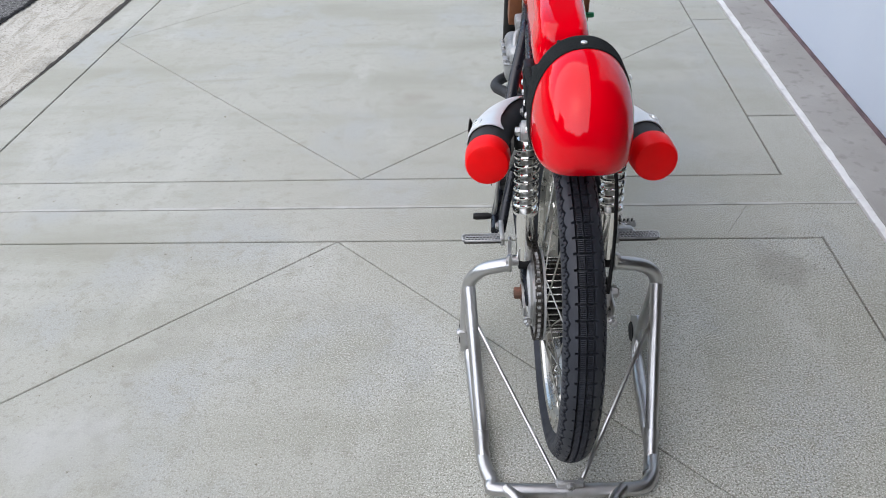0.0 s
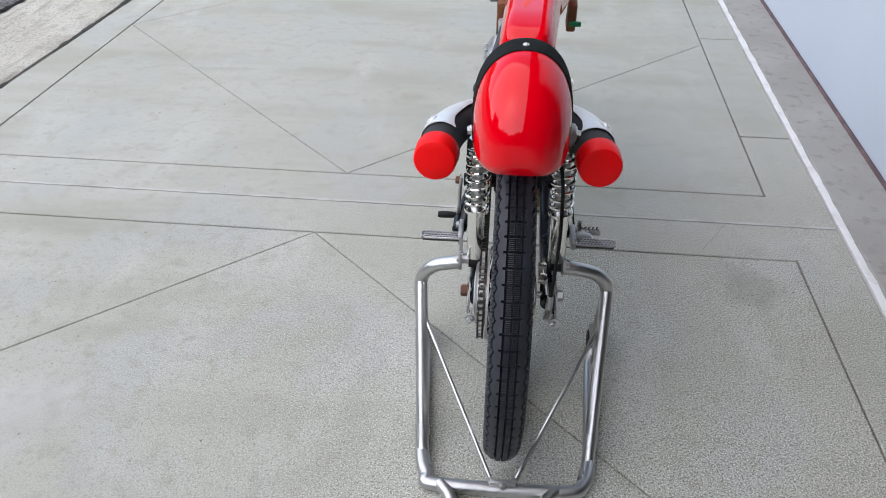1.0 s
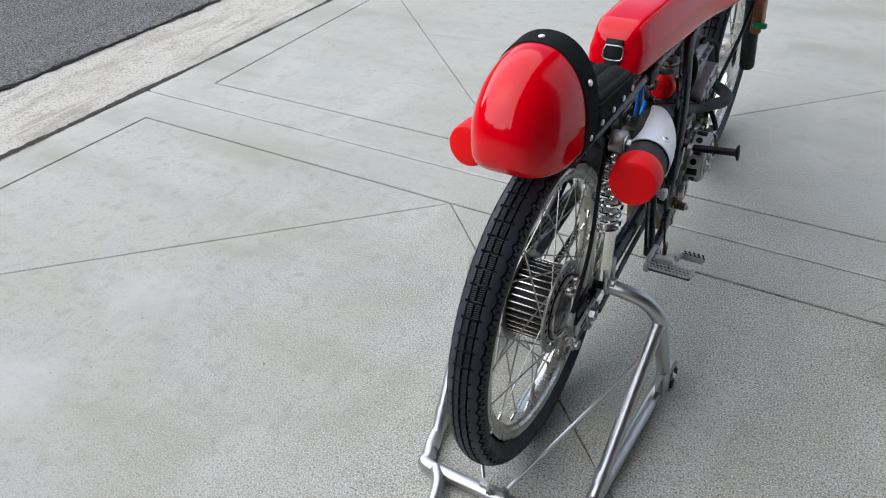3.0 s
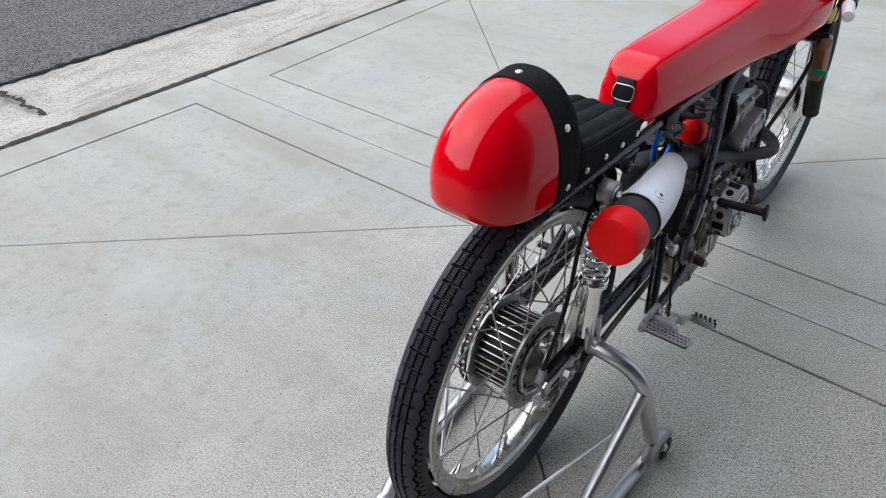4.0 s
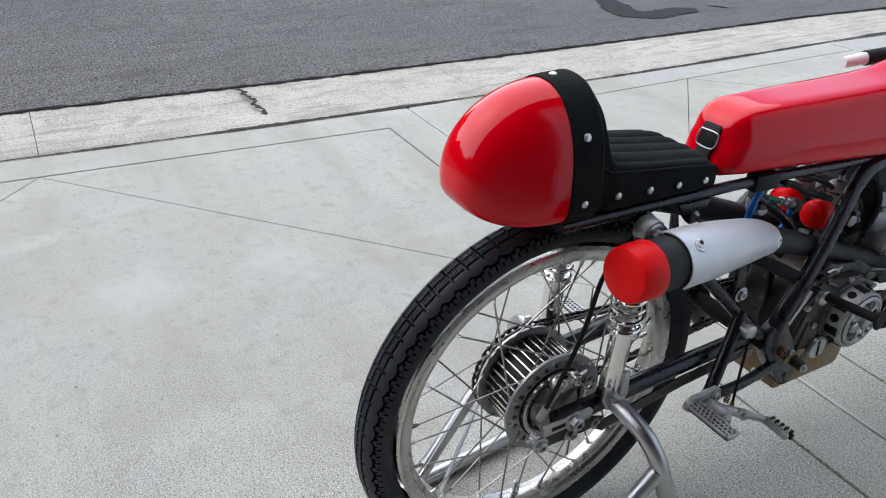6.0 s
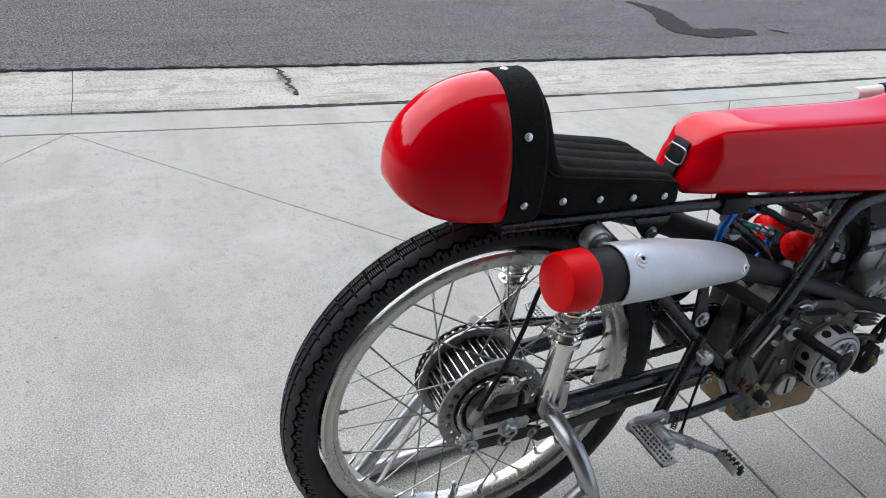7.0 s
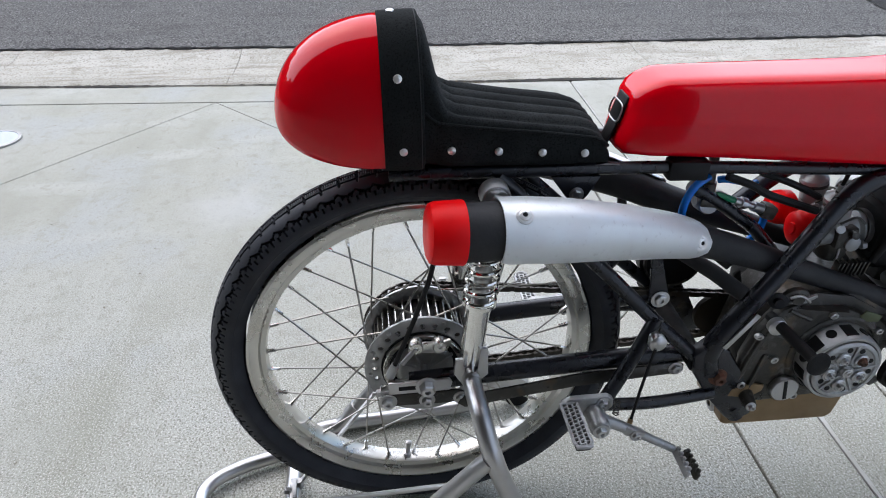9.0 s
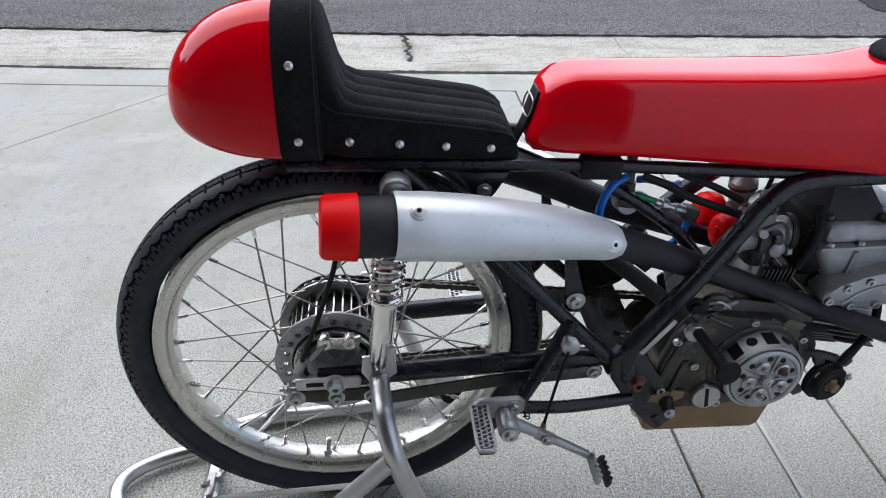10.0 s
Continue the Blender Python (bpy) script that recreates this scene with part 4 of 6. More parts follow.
rings = []
for k in range(19):
    f = radians(89) * (1 - k / 18)
    c_ = math.cos(f)
    rings.append(arch(-0.034 - 0.1225 * math.sin(f), 0.001, 0.0705 * c_ ** 0.7, 0.648 - 0.059 * c_ ** 0.9, 0.648 + 0.1045 * c_ ** 0.92, 2.2, 3.2 + 1.0 * c_, 56, 0.36))
tail = part("tail_cowl", loft(rings), RED, bike, "glossy red rounded tail cowl", 50)
strap = part("tail_strap", loft([cowl_ring(y, o_, o_) for y, o_ in ((-0.0375, 0.0), (-0.0365, 0.0018), (-0.02, 0.0026), (0.0, 0.0026), (0.0055, 0.002), (0.007, 0.0))]), SUEDE, tail, "black suede strap edged with studs", 50)
for y, o_ in ((0.0035, 0.0024),):
    part("seam", tube(cowl_ring(y, o_, o_) + cowl_ring(y, o_, o_)[:1], 0.0006, 5, n=1), THREAD, strap)
rings = []
for y, hw, zb, zt, flat, hole in ((0.0, 0.064, 0.59, 0.75, 2.2, 0), (0.008, 0.0645, 0.59, 0.749, 2.25, 0), (0.013, 0.0645, 0.59, 0.741, 2.3, 0), (0.018, 0.0645, 0.59, 0.722, 2.4, 0), (0.022, 0.065, 0.59, 0.703, 2.6, 0), (0.026, 0.0665, 0.59, 0.685, 2.9, 0.3), (0.033, 0.068, 0.59, 0.668, 3.6, 0.7), (0.045, 0.068, 0.59, 0.661, 4.6, 1), (0.08, 0.067, 0.588, 0.654, 5, 1), (0.12, 0.066, 0.586, 0.647, 5, 1), (0.16, 0.065, 0.584, 0.641, 5, 1), (0.185, 0.0635, 0.583, 0.637, 4.8, 1), (0.198, 0.062, 0.582, 0.633, 4.2, 0.9), (0.209, 0.060, 0.581, 0.626, 3.6, 0.6), (0.217, 0.058, 0.581, 0.612, 3.2, 0.1), (0.2225, 0.053, 0.583, 0.6, 2.8, 0)):
    ring = even(arch(y, 0.001 - 0.01 * max(y, 0), hw, zb, zt, flat, 5, 400, 0.55), 180)
    for p in ring:
        if p.z > zb + (zt - zb) * 0.72 and hole:
            p.z -= 0.0055 * hole * (1 - abs(math.sin((p.x / hw) * math.pi * 2.5)) ** 0.55)
    rings.append(ring)
seat = part("seat", loft(rings), SUEDE, bike, "black suede racing seat with ribbed top", 60)
for s in (1, -1):
    part("piping", tube([(s * 0.0655, 0.008, 0.662), (s * 0.068, 0.02, 0.652), (s * 0.0682, 0.04, 0.6475), (s * 0.0672, 0.08, 0.641), (s * 0.066, 0.14, 0.6325), (s * 0.0637, 0.184, 0.6245), (s * 0.0615, 0.205, 0.619), (s * 0.056, 0.218, 0.608)], 0.002, 8), SUEDE, seat, "black welt along the seat edge")
    for x, y, z in ((0.0705, -0.017, 0.622), (0.0677, 0.036, 0.619), (0.066, 0.089, 0.614), (0.0645, 0.139, 0.609), (0.062, 0.189, 0.604), (0.0655, -0.02, 0.702)):
        if s < 0 and z > 0.69:
            continue
        part("stud", turned([(0.0, 0.0048), (0.0016, 0.0046), (0.0026, 0.0032), (0.003, 0.0)], (s * (x + 0.002), y, z), (s, 0, 0.3 if z > 0.69 else 0), 14), STUD, seat, "bright upholstery stud")
part("stud", turned([(0.0, 0.0048), (0.0016, 0.0046), (0.0026, 0.0032), (0.003, 0.0)], (0.0, -0.022, 0.7545), (0, 0, 1), 14), STUD, seat, "bright upholstery stud")

# tank
TX = 0.037
TANK = ((0.246, 0.022, 0.602, 0.650), (0.249, 0.033, 0.593, 0.660), (0.256, 0.041, 0.588, 0.668), (0.268, 0.047, 0.588, 0.675), (0.285, 0.0505, 0.586, 0.6805), (0.36, 0.0535, 0.581, 0.6815), (0.46, 0.056, 0.573, 0.6815), (0.54, 0.058, 0.567, 0.682), (0.59, 0.060, 0.564, 0.685), (0.63, 0.064, 0.561, 0.693), (0.69, 0.076, 0.558, 0.6995), (0.76, 0.09, 0.558, 0.7015), (0.84, 0.097, 0.56, 0.698), (0.9, 0.09, 0.565, 0.688), (0.94, 0.07, 0.575, 0.672), (0.955, 0.045, 0.59, 0.655))
rings = []
for y, hw, zb, zt in TANK:
    zt -= 0.004
    slim = 0.006 * min(max((y - 0.55) / 0.2, 0), 1)
    mid_x, hw = 0.006 + ax(y) + slim + 0.012 * min(max((y - 0.3) / 0.4, 0), 1), hw - slim
    ring = even(arch(y, mid_x, hw, zb, zt, 6.5, 5.0, 360, 0.5), 128)
    for p in ring:
        p.x -= (p.x - mid_x) * 0.22 * max(0, (p.z - (zb + zt) / 2) / (zt - zb)) * 2
    for p in ring:
        p.y -= 0.014 * min(max((0.64 - p.z) / 0.05, 0), 1) * min(max((0.36 - p.y) / 0.1, 0), 1)
    rings.append(ring)
tank = part("fuel_tank", loft(rings), RED, bike, "long glossy red fuel tank", 50)
pad_rings = []
for k, (f, h_) in enumerate(((1.0, -0.004), (1.0, 0.002), (0.96, 0.004), (0.86, 0.0052), (0.0, 0.0056))):
    pad_rings.append([(TX + 0.044 * f * math.cos(2 * math.pi * q / 40), 0.672 + 0.05 * f * math.sin(2 * math.pi * q / 40), 0.6945 + h_ + 0.1 * 0.05 * f * math.sin(2 * math.pi * q / 40)) for q in range(40)])
part("chin_pad", loft(pad_rings), SUEDE, tank, "black oval tank pad")
part("filler_cap", turned([(0.0, 0.034), (0.014, 0.034), (0.017, 0.031), (0.017, 0.012), (0.028, 0.009), (0.028, 0.0)], (TX, 0.755, 0.695), (0, 0, 1), 28), WHITE, tank, "white filler cap")
part("breather_hose", tube([(TX, 0.755, 0.725), (TX, 0.775, 0.78), (TX - 0.02, 0.83, 0.83)], 0.004, 8), GOLD, tank)
# strap and buckle behind the tank
part("buckle_pad", block((0.012, 0.243, 0.637), (0.030, 0.006, 0.034), 0.0025, (-18, 0, 0)), BLACK, bike, "black tank strap buckle")
part("strap_web", block((0.012, 0.232, 0.607), (0.024, 0.003, 0.056), 0.001, (-22, 0, 0)), BLACK, bike)
b_ = [(0.0, 0.24, 0.645), (0.026, 0.24, 0.645), (0.029, 0.239, 0.636), (0.026, 0.235, 0.624), (0.0, 0.235, 0.624), (-0.003, 0.237, 0.636), (0.0, 0.24, 0.645)]
part("buckle_ring", tube(b_, 0.0011, 8, n=3), STEEL, bike, "bright wire buckle ring")


# exhausts
def exhaust(s):
    run = [(s * 0.130, 0.008, 0.551), (s * 0.1275, 0.05, 0.5475), (s * 0.121, 0.11, 0.542), (s * 0.103, 0.2, 0.523), (s * 0.079, 0.29, 0.497), (s * 0.064, 0.345, 0.476), (s * 0.063, 0.4, 0.456), (s * 0.066, 0.47, 0.4295), (s * 0.0705, 0.535, 0.404), (s * 0.0765, 0.6, 0.3785), (s * 0.089, 0.64, 0.3675), (s * 0.107, 0.675, 0.3615), (s * 0.122, 0.705, 0.3565), (s * 0.125, 0.735, 0.3525), (s * 0.113, 0.765, 0.351), (s * 0.083, 0.785, 0.356), (s * 0.045, 0.775, 0.372)]
    pipe = part("exhaust_pipe", tube(run, [0.033, 0.033, 0.0332, 0.030, 0.0245, 0.0205, 0.0187, 0.0162, 0.0138, 0.0132, 0.013, 0.013, 0.013, 0.013, 0.013, 0.013, 0.013], 28), PIPE, bike, "matt black upswept exhaust with a silver heat shield")
    a_ = Vector(run[0])
    d = (Vector(run[1]) - a_).normalized()
    part("end_cap", turned([(-0.007, 0.0), (-0.0075, 0.006), (-0.007, 0.028), (-0.005, 0.0325), (0.0, 0.0346), (0.031, 0.0362), (0.0325, 0.0356), (0.0325, 0.0325)], a_, d, 40), REDCAP, pipe, "bright red rubber exhaust end cap")
    # the shield wraps the outer and upper side
    b_ = bmesh.new()
    line = smooth_line([run[2]] + list(run[3:6]), 8)
    line = [Vector(run[1]) + (Vector(run[2]) - Vector(run[1])) * f for f in (0.45, 0.62, 0.8)] + line
    line = [p for p in line if p.y < 0.356]
    n = 22
    outer, inner = [], []
    for i, c in enumerate(line):
        f = i / (len(line) - 1)
        d = (line[min(i + 1, len(line) - 1)] - line[max(i - 1, 0)]).normalized()
        out_ = Vector((s, 0, 0))
        out_ = (out_ - d * out_.dot(d)).normalized()
        up = d.cross(out_) * s
        if up.z < 0:
            up = -up
        rad = float(np.interp(f, [0, 0.25, 0.55, 1], [0.0378, 0.0375, 0.0325, 0.0235]))
        low = float(np.interp(f, [0, 0.05, 0.12, 0.85, 0.94, 1], [-35, -52, -62, -62, -45, -8]))
        high = float(np.interp(f, [0, 0.05, 0.15, 0.88, 0.95, 1], [128, 118, 112, 105, 80, 30]))
        ro, ri = [], []
        for k in range(n):
            t_ = radians(low + (high - low) * k / (n - 1))
            v = math.cos(t_) * out_ + math.sin(t_) * up
            ro.append(b_.verts.new(c + v * rad))
            ri.append(b_.verts.new(c + v * (rad - 0.0016)))
        outer.append(ro)
        inner.append(ri)
    for i in range(len(line) - 1):
        for k in range(n - 1):
            b_.faces.new((outer[i][k], outer[i][k + 1], outer[i + 1][k + 1], outer[i + 1][k]))
            b_.faces.new((inner[i][k], inner[i + 1][k], inner[i + 1][k + 1], inner[i][k + 1]))
        for k in (0, n - 1):
            b_.faces.new((outer[i][k], outer[i + 1][k], inner[i + 1][k], inner[i][k]))
    for i in (0, len(line) - 1):
        for k in range(n - 1):
            b_.faces.new((outer[i][k], outer[i][k + 1], inner[i][k + 1], inner[i][k]))
    shield = part("heat_shield", b_, SHIELD, pipe, "satin silver wrap-round heat shield", 45)
    for at, ax in (((s * 0.1445, 0.104, 0.5735), (s * 0.6, 0.05, 0.8)), ((s * 0.0905, 0.336, 0.4885), (s, 0.3, 0.35))):
        part("shield_screw", turned([(-0.003, 0.0098), (0.0008, 0.0098), (0.0013, 0.0085), (0.0013, 0.0068), (0.0028, 0.0062), (0.0034, 0.005), (0.0034, 0.0028), (0.0008, 0.0026), (0.0008, 0.0)], at, ax, 18), STUD, pipe)
        # black hexagon filling the recess, as shade in the socket
        part("screw_socket", turned([(0.0009, 0.0028), (0.0027, 0.0028)], at, ax, 6), BLACK, pipe)
    return pipe


exhaust(1)
exhaust(-1)
part("exhaust_hanger", plate([(0.3, 0.49), (0.315, 0.5), (0.37, 0.475), (0.4, 0.44), (0.39, 0.43), (0.36, 0.455)], 0.062, 0.068, bevel=0.001), OILY, bike)

# engine
CASE_OUT = [(0.455, 0.225), (0.46, 0.29), (0.468, 0.345), (0.488, 0.37), (0.53, 0.385), (0.575, 0.392), (0.618, 0.37), (0.642, 0.31), (0.635, 0.25), (0.6, 0.215), (0.45, 0.21)]
engine = part("engine", plate(CASE_OUT, -0.035, 0.088, bevel=0.008), CASE, bike, "small grey alloy twin-carburettor engine, oily and worn")
part("side_cover", plate([(0.432, 0.228), (0.43, 0.29), (0.446, 0.352), (0.47, 0.396), (0.488, 0.404), (0.5, 0.388), (0.565, 0.384), (0.602, 0.36), (0.628, 0.31), (0.622, 0.255), (0.59, 0.218), (0.455, 0.212)], 0.072, 0.088, bevel=0.005), CASE, engine, "dark grey clutch side cover")
part("cover_seam", plate([(0.436, 0.226), (0.434, 0.29), (0.449, 0.356), (0.473, 0.402), (0.52, 0.413), (0.572, 0.399), (0.612, 0.367), (0.636, 0.31), (0.63, 0.252), (0.596, 0.215), (0.45, 0.209)], 0.068, 0.0735, bevel=0.001), CASE, engine)
part("far_cover", plate([(0.485, 0.24), (0.485, 0.33), (0.5, 0.365), (0.57, 0.37), (0.61, 0.3), (0.57, 0.23), (0.5, 0.225)], -0.085, -0.035, bevel=0.006), BLACK, engine)
part("sump", plate([(0.418, 0.224), (0.424, 0.174), (0.432, 0.169), (0.583, 0.164), (0.592, 0.17), (0.604, 0.218)], 0.0, 0.084, bevel=0.004), SUMP, engine, "brown oily sump")
part("drain_plug", turned([(0.0, 0.012), (0.01, 0.012), (0.012, 0.009), (0.012, 0.005), (0.008, 0.005), (0.008, 0.0)], (0.07, 0.42, 0.2), (0, -1, 0), 16), STEEL, engine)
# ribs, bosses and castings on the cover
for y0, z0, y1, z1 in ((0.43, 0.255, 0.452, 0.345), (0.445, 0.23, 0.462, 0.3), (0.456, 0.352, 0.485, 0.335), (0.478, 0.395, 0.51, 0.372), (0.6, 0.25, 0.618, 0.3)):
    part("rib", tube([(0.087, y0, z0), (0.0885, (y0 + y1) / 2, (z0 + z1) / 2), (0.087, y1, z1)], 0.0045, 8), CASE, engine)
part("clutch_well", turned([(-0.004, 0.0745), (0.004, 0.0735), (0.006, 0.071), (0.006, 0.0665), (0.0, 0.0655), (-0.003, 0.0655)], (0.088, 0.551, 0.302), (1, 0, 0), 64, closed=True), CASE, engine)
drum = part("selector_boss", turned([(0.0, 0.019), (0.006, 0.018), (0.008, 0.015), (0.008, 0.009), (0.012, 0.008), (0.012, 0.0)], (0.0745, 0.488, 0.412), (1, 0, 0), 28), CASE, engine)
part("selector_clip", tube([(0.0855, 0.476, 0.419), (0.0875, 0.488, 0.424), (0.0875, 0.498, 0.416), (0.0855, 0.504, 0.407)], 0.0022, 8), STEEL, drum)
part("selector_arm", plate([(0.476, 0.406), (0.482, 0.414), (0.498, 0.414), (0.512, 0.422), (0.514, 0.416), (0.5, 0.405)], 0.0825, 0.0855, bevel=0.0008), HEAD, drum)
part("breather_union", turned([(0.0, 0.013), (0.005, 0.013), (0.006, 0.007), (0.014, 0.007), (0.014, 0.004)], (0.08, 0.462, 0.412), (1, -0.2, 0.3), 20), BLACK, engine)
part("green_gasket_tab", plate([(0.578, 0.37), (0.585, 0.382), (0.61, 0.368), (0.606, 0.356), (0.59, 0.358)], 0.088, 0.0905, bevel=0.0008), GASKET, engine, "dull green gasket tab")
for k in range(4):
    part("side_fin", block((0.08, 0.632 + 0.004 * k, 0.348 - 0.006 * k), (0.022, 0.03, 0.0025), 0.0006, (-14, 0, 0)), CASE, engine)
part("gearbox_case", plate([(0.44, 0.275), (0.443, 0.33), (0.455, 0.352), (0.475, 0.358), (0.5, 0.35), (0.5, 0.26), (0.45, 0.25)], 0.022, 0.075, bevel=0.006), OILY, engine, "black gearbox end behind the frame tube")
part("gearbox_back", plate([(0.478, 0.24), (0.478, 0.34), (0.5, 0.352), (0.53, 0.35), (0.53, 0.24)], -0.05, 0.022, bevel=0.005), OILY, engine)
part("mount_web", plate([(0.425, 0.395), (0.432, 0.402), (0.446, 0.36), (0.452, 0.27), (0.444, 0.27), (0.436, 0.35)], 0.026, 0.031, bevel=0.001), OILY, engine)
# open clutch
CL = Vector((0.084, 0.551, 0.302))
basket = part("clutch_basket", turned([(0.0, 0.0), (0.0, 0.0595), (0.002, 0.061), (0.039, 0.0585), (0.041, 0.057), (0.041, 0.0535), (0.039, 0.0525), (0.006, 0.0525), (0.006, 0.0)], CL, (1, 0, 0), 72), CAST, engine, "bright open clutch with slotted basket and pressure plate")
for i in range(14):
    t_ = 2 * math.pi * i / 14 + 0.2
    at = CL + Vector((0.0225, 0.0592 * math.cos(t_), 0.0592 * math.sin(t_)))
    # uncut openings: black pieces give the shade inside slots and holes
    if i % 2:
        part("basket_slot", block(at, (0.024, 0.0026, 0.0185), 0.0004, (math.degrees(t_), 0, 0)), BLACK, basket)
    else:
        part("basket_hole", turned([(-0.0012, 0.0078), (0.0015, 0.0078)], at, (0, math.cos(t_), math.sin(t_)), 20), BLACK, basket)
PLATE_R = 0.0515
part("pressure_plate", turned([(0.028, 0.0), (0.028, PLATE_R - 0.002), (0.0305, PLATE_R), (0.037, PLATE_R), (0.0395, PLATE_R - 0.003), (0.0395, 0.0455), (0.0375, 0.044), (0.0375, 0.012), (0.042, 0.011), (0.044, 0.009), (0.044, 0.0)], CL + Vector((0.006, 0, 0)), (1, 0, 0), 72), CAST, basket, "cast alloy pressure plate with springs and bolts")
for i in range(5):
    t_ = 2 * math.pi * i / 5 + 0.75
    p = CL + Vector((0.0435, 0.0265 * math.cos(t_), 0.0265 * math.sin(t_)))
    part("spring_cup", turned([(0.0, 0.0108), (0.004, 0.0108), (0.0055, 0.0088), (0.0035, 0.0072), (0.0035, 0.0)], p, (1, 0, 0), 20), STEEL, basket)
    bolt(p + Vector((0.0035, 0, 0)), (1, 0, 0), 0.0052, 0.008, RUST if i == 0 else STEEL, basket)
    t2 = t_ + math.pi / 5
    part("rib", block(CL + Vector((0.0445, 0.030 * math.cos(t2), 0.030 * math.sin(t2))), (0.004, 0.034, 0.0035), 0.0008, (math.degrees(t2), 0, 0)), CAST, basket)
    # flat black discs as the shaded depth of the plate's holes
    for dt in (-0.27, 0.27):
        part("plate_hole", turned([(0.0, 0.0044), (0.0006, 0.0044)], CL + Vector((0.0438, 0.0385 * math.cos(t2 + dt), 0.0385 * math.sin(t2 + dt))), (1, 0, 0), 14), BLACK, basket)
bolt(CL + Vector((0.05, 0, 0)), (1, 0, 0), 0.0055, 0.003, STEEL, basket)
# slotted filler plug, screws, shafts
plug = part("oil_plug", turned([(0.0, 0.0205), (0.006, 0.0205), (0.0085, 0.0185), (0.0085, 0.0)], (0.088, 0.499, 0.238), (1, 0, 0), 32), STEEL, engine, "bright slotted oil plug")
# black bar on the face paints the slot's shade; nothing is cut
part("plug_slot", block((0.0968, 0.499, 0.238), (0.0012, 0.005, 0.032), 0.0003, (8, 0, 0)), BLACK, plug)
for y, z in ((0.474, 0.29), (0.517, 0.222), (0.54, 0.378), (0.612, 0.335), (0.436, 0.25), (0.598, 0.252), (0.444, 0.345), (0.62, 0.285)):
    part("case_screw", turned([(0.0, 0.0058), (0.005, 0.0058), (0.0058, 0.005), (0.0058, 0.0028), (0.0035, 0.0026), (0.0035, 0.0)], (0.0875, y, z), (1, 0, 0), 14), STEEL, engine)
part("gear_shaft", tube([(0.085, 0.447, 0.232), (0.112, 0.444, 0.23)], [0.011, 0.008], 14, smooth=False), CASE, engine)
part("shaft_clamp", plate([(0.42, 0.232), (0.424, 0.244), (0.452, 0.25), (0.47, 0.246), (0.468, 0.236), (0.45, 0.226)], 0.088, 0.092, bevel=0.001), SUMP, engine)
bolt((0.112, 0.444, 0.23), (1, 0, 0), 0.005, 0.006, STEEL, engine)
part("foot_lever", tube([(0.08, 0.459, 0.356), (0.135, 0.459, 0.3615), (0.187, 0.459, 0.3665)], 0.0072, 16), BLACK, engine, "black round foot bar with an end disc")
part("lever_collar", turned([(-0.002, 0.0118), (0.006, 0.0118), (0.008, 0.0085)], (0.099, 0.457, 0.3555), (1, -0.1, 0), 20), STEEL, engine)
lever_end = [(-0.003, 0.0072), (-0.001, 0.0105), (0.0005, 0.0142), (0.002, 0.0154), (0.0035, 0.015), (0.0045, 0.013), (0.004, 0.008), (0.0045, 0.0)]
part("lever_arm", turned(lever_end, (0.1865, 0.459, 0.3665), (1, 0.08, 0.1), 24), OILY, engine, "worn end disc of the foot bar")
ign = part("ignition_cover", turned([(0.0, 0.03), (0.008, 0.03), (0.01, 0.027), (0.018, 0.026), (0.021, 0.022), (0.019, 0.014), (0.017, 0.013), (0.017, 0.0)], (0.095, 0.651, 0.263), (1, 0.25, 0), 36), OILY, engine, "black ignition housing with a bronze centre bolt")
part("brass_centre", turned([(0.016, 0.0105), (0.02, 0.0105), (0.0202, 0.0078), (0.027, 0.0072), (0.027, 0.0)], (0.095, 0.651, 0.263), (1, 0.25, 0), 6), SUMP, ign)
for t_ in (0.4, 2.5, 4.4):
    bolt(Vector((0.117, 0.656, 0.263)) + Vector((-0.008, 0.0245 * math.cos(t_), 0.0245 * math.sin(t_))), (1, 0.25, 0), 0.004, 0.004, STEEL, engine)
for t_ in (0.9, 2.0, 3.6):
    part("housing_lug", block(Vector((0.098, 0.652, 0.263)) + Vector((0, 0.037 * math.cos(t_), 0.037 * math.sin(t_))), (0.012, 0.016, 0.014), 0.004, (math.degrees(t_), 0, 0)), CASE, ign)
part("bracket_arm", tube([(0.085, 0.62, 0.3), (0.095, 0.64, 0.305), (0.1, 0.66, 0.3)], 0.007, 10), CASE, engine)
part("ignition_lead", tube([(0.11, 0.66, 0.3), (0.1, 0.68, 0.318), (0.07, 0.72, 0.345), (0.03, 0.74, 0.39)], 0.0055, 10), BLACK, engine)
# the clutch side stands out past the frame tube, with its top below the exhaust
OUTER = Matrix.Translation((0.0175, -0.012, 0.0175))
CLUTCH = Matrix.Translation((0.0155, -0.006, 0.003)) @ Matrix.Translation(CL) @ Matrix.Scale(0.875, 4) @ Matrix.Translation(-CL)
basket_parts = [basket] + list(basket.children) + [o for o in engine.children if o.name.startswith("clutch_well")]
for o in engine.children_recursive:
    kind = o.name.split(".")[0]
    if o in basket_parts:
        o.data.transform(CLUTCH)
    elif kind not in ("far_cover", "drain_plug", "gearbox_case", "gearbox_back", "mount_web"):
        o.data.transform(OUTER)
        if kind not in ("foot_lever", "lever_collar", "lever_arm", "sump", "ignition_cover", "brass_centre", "housing_lug"):
            for v in o.data.vertices:
                v.co.z = min(v.co.z, 0.31 + (v.co.z - 0.31) * 0.74)
far_bar = part("foot_lever", tube([(-0.05, 0.452, 0.378), (-0.152, 0.448, 0.388)], 0.0072, 16, smooth=False), BLACK, engine, "black round foot bar with an end disc")
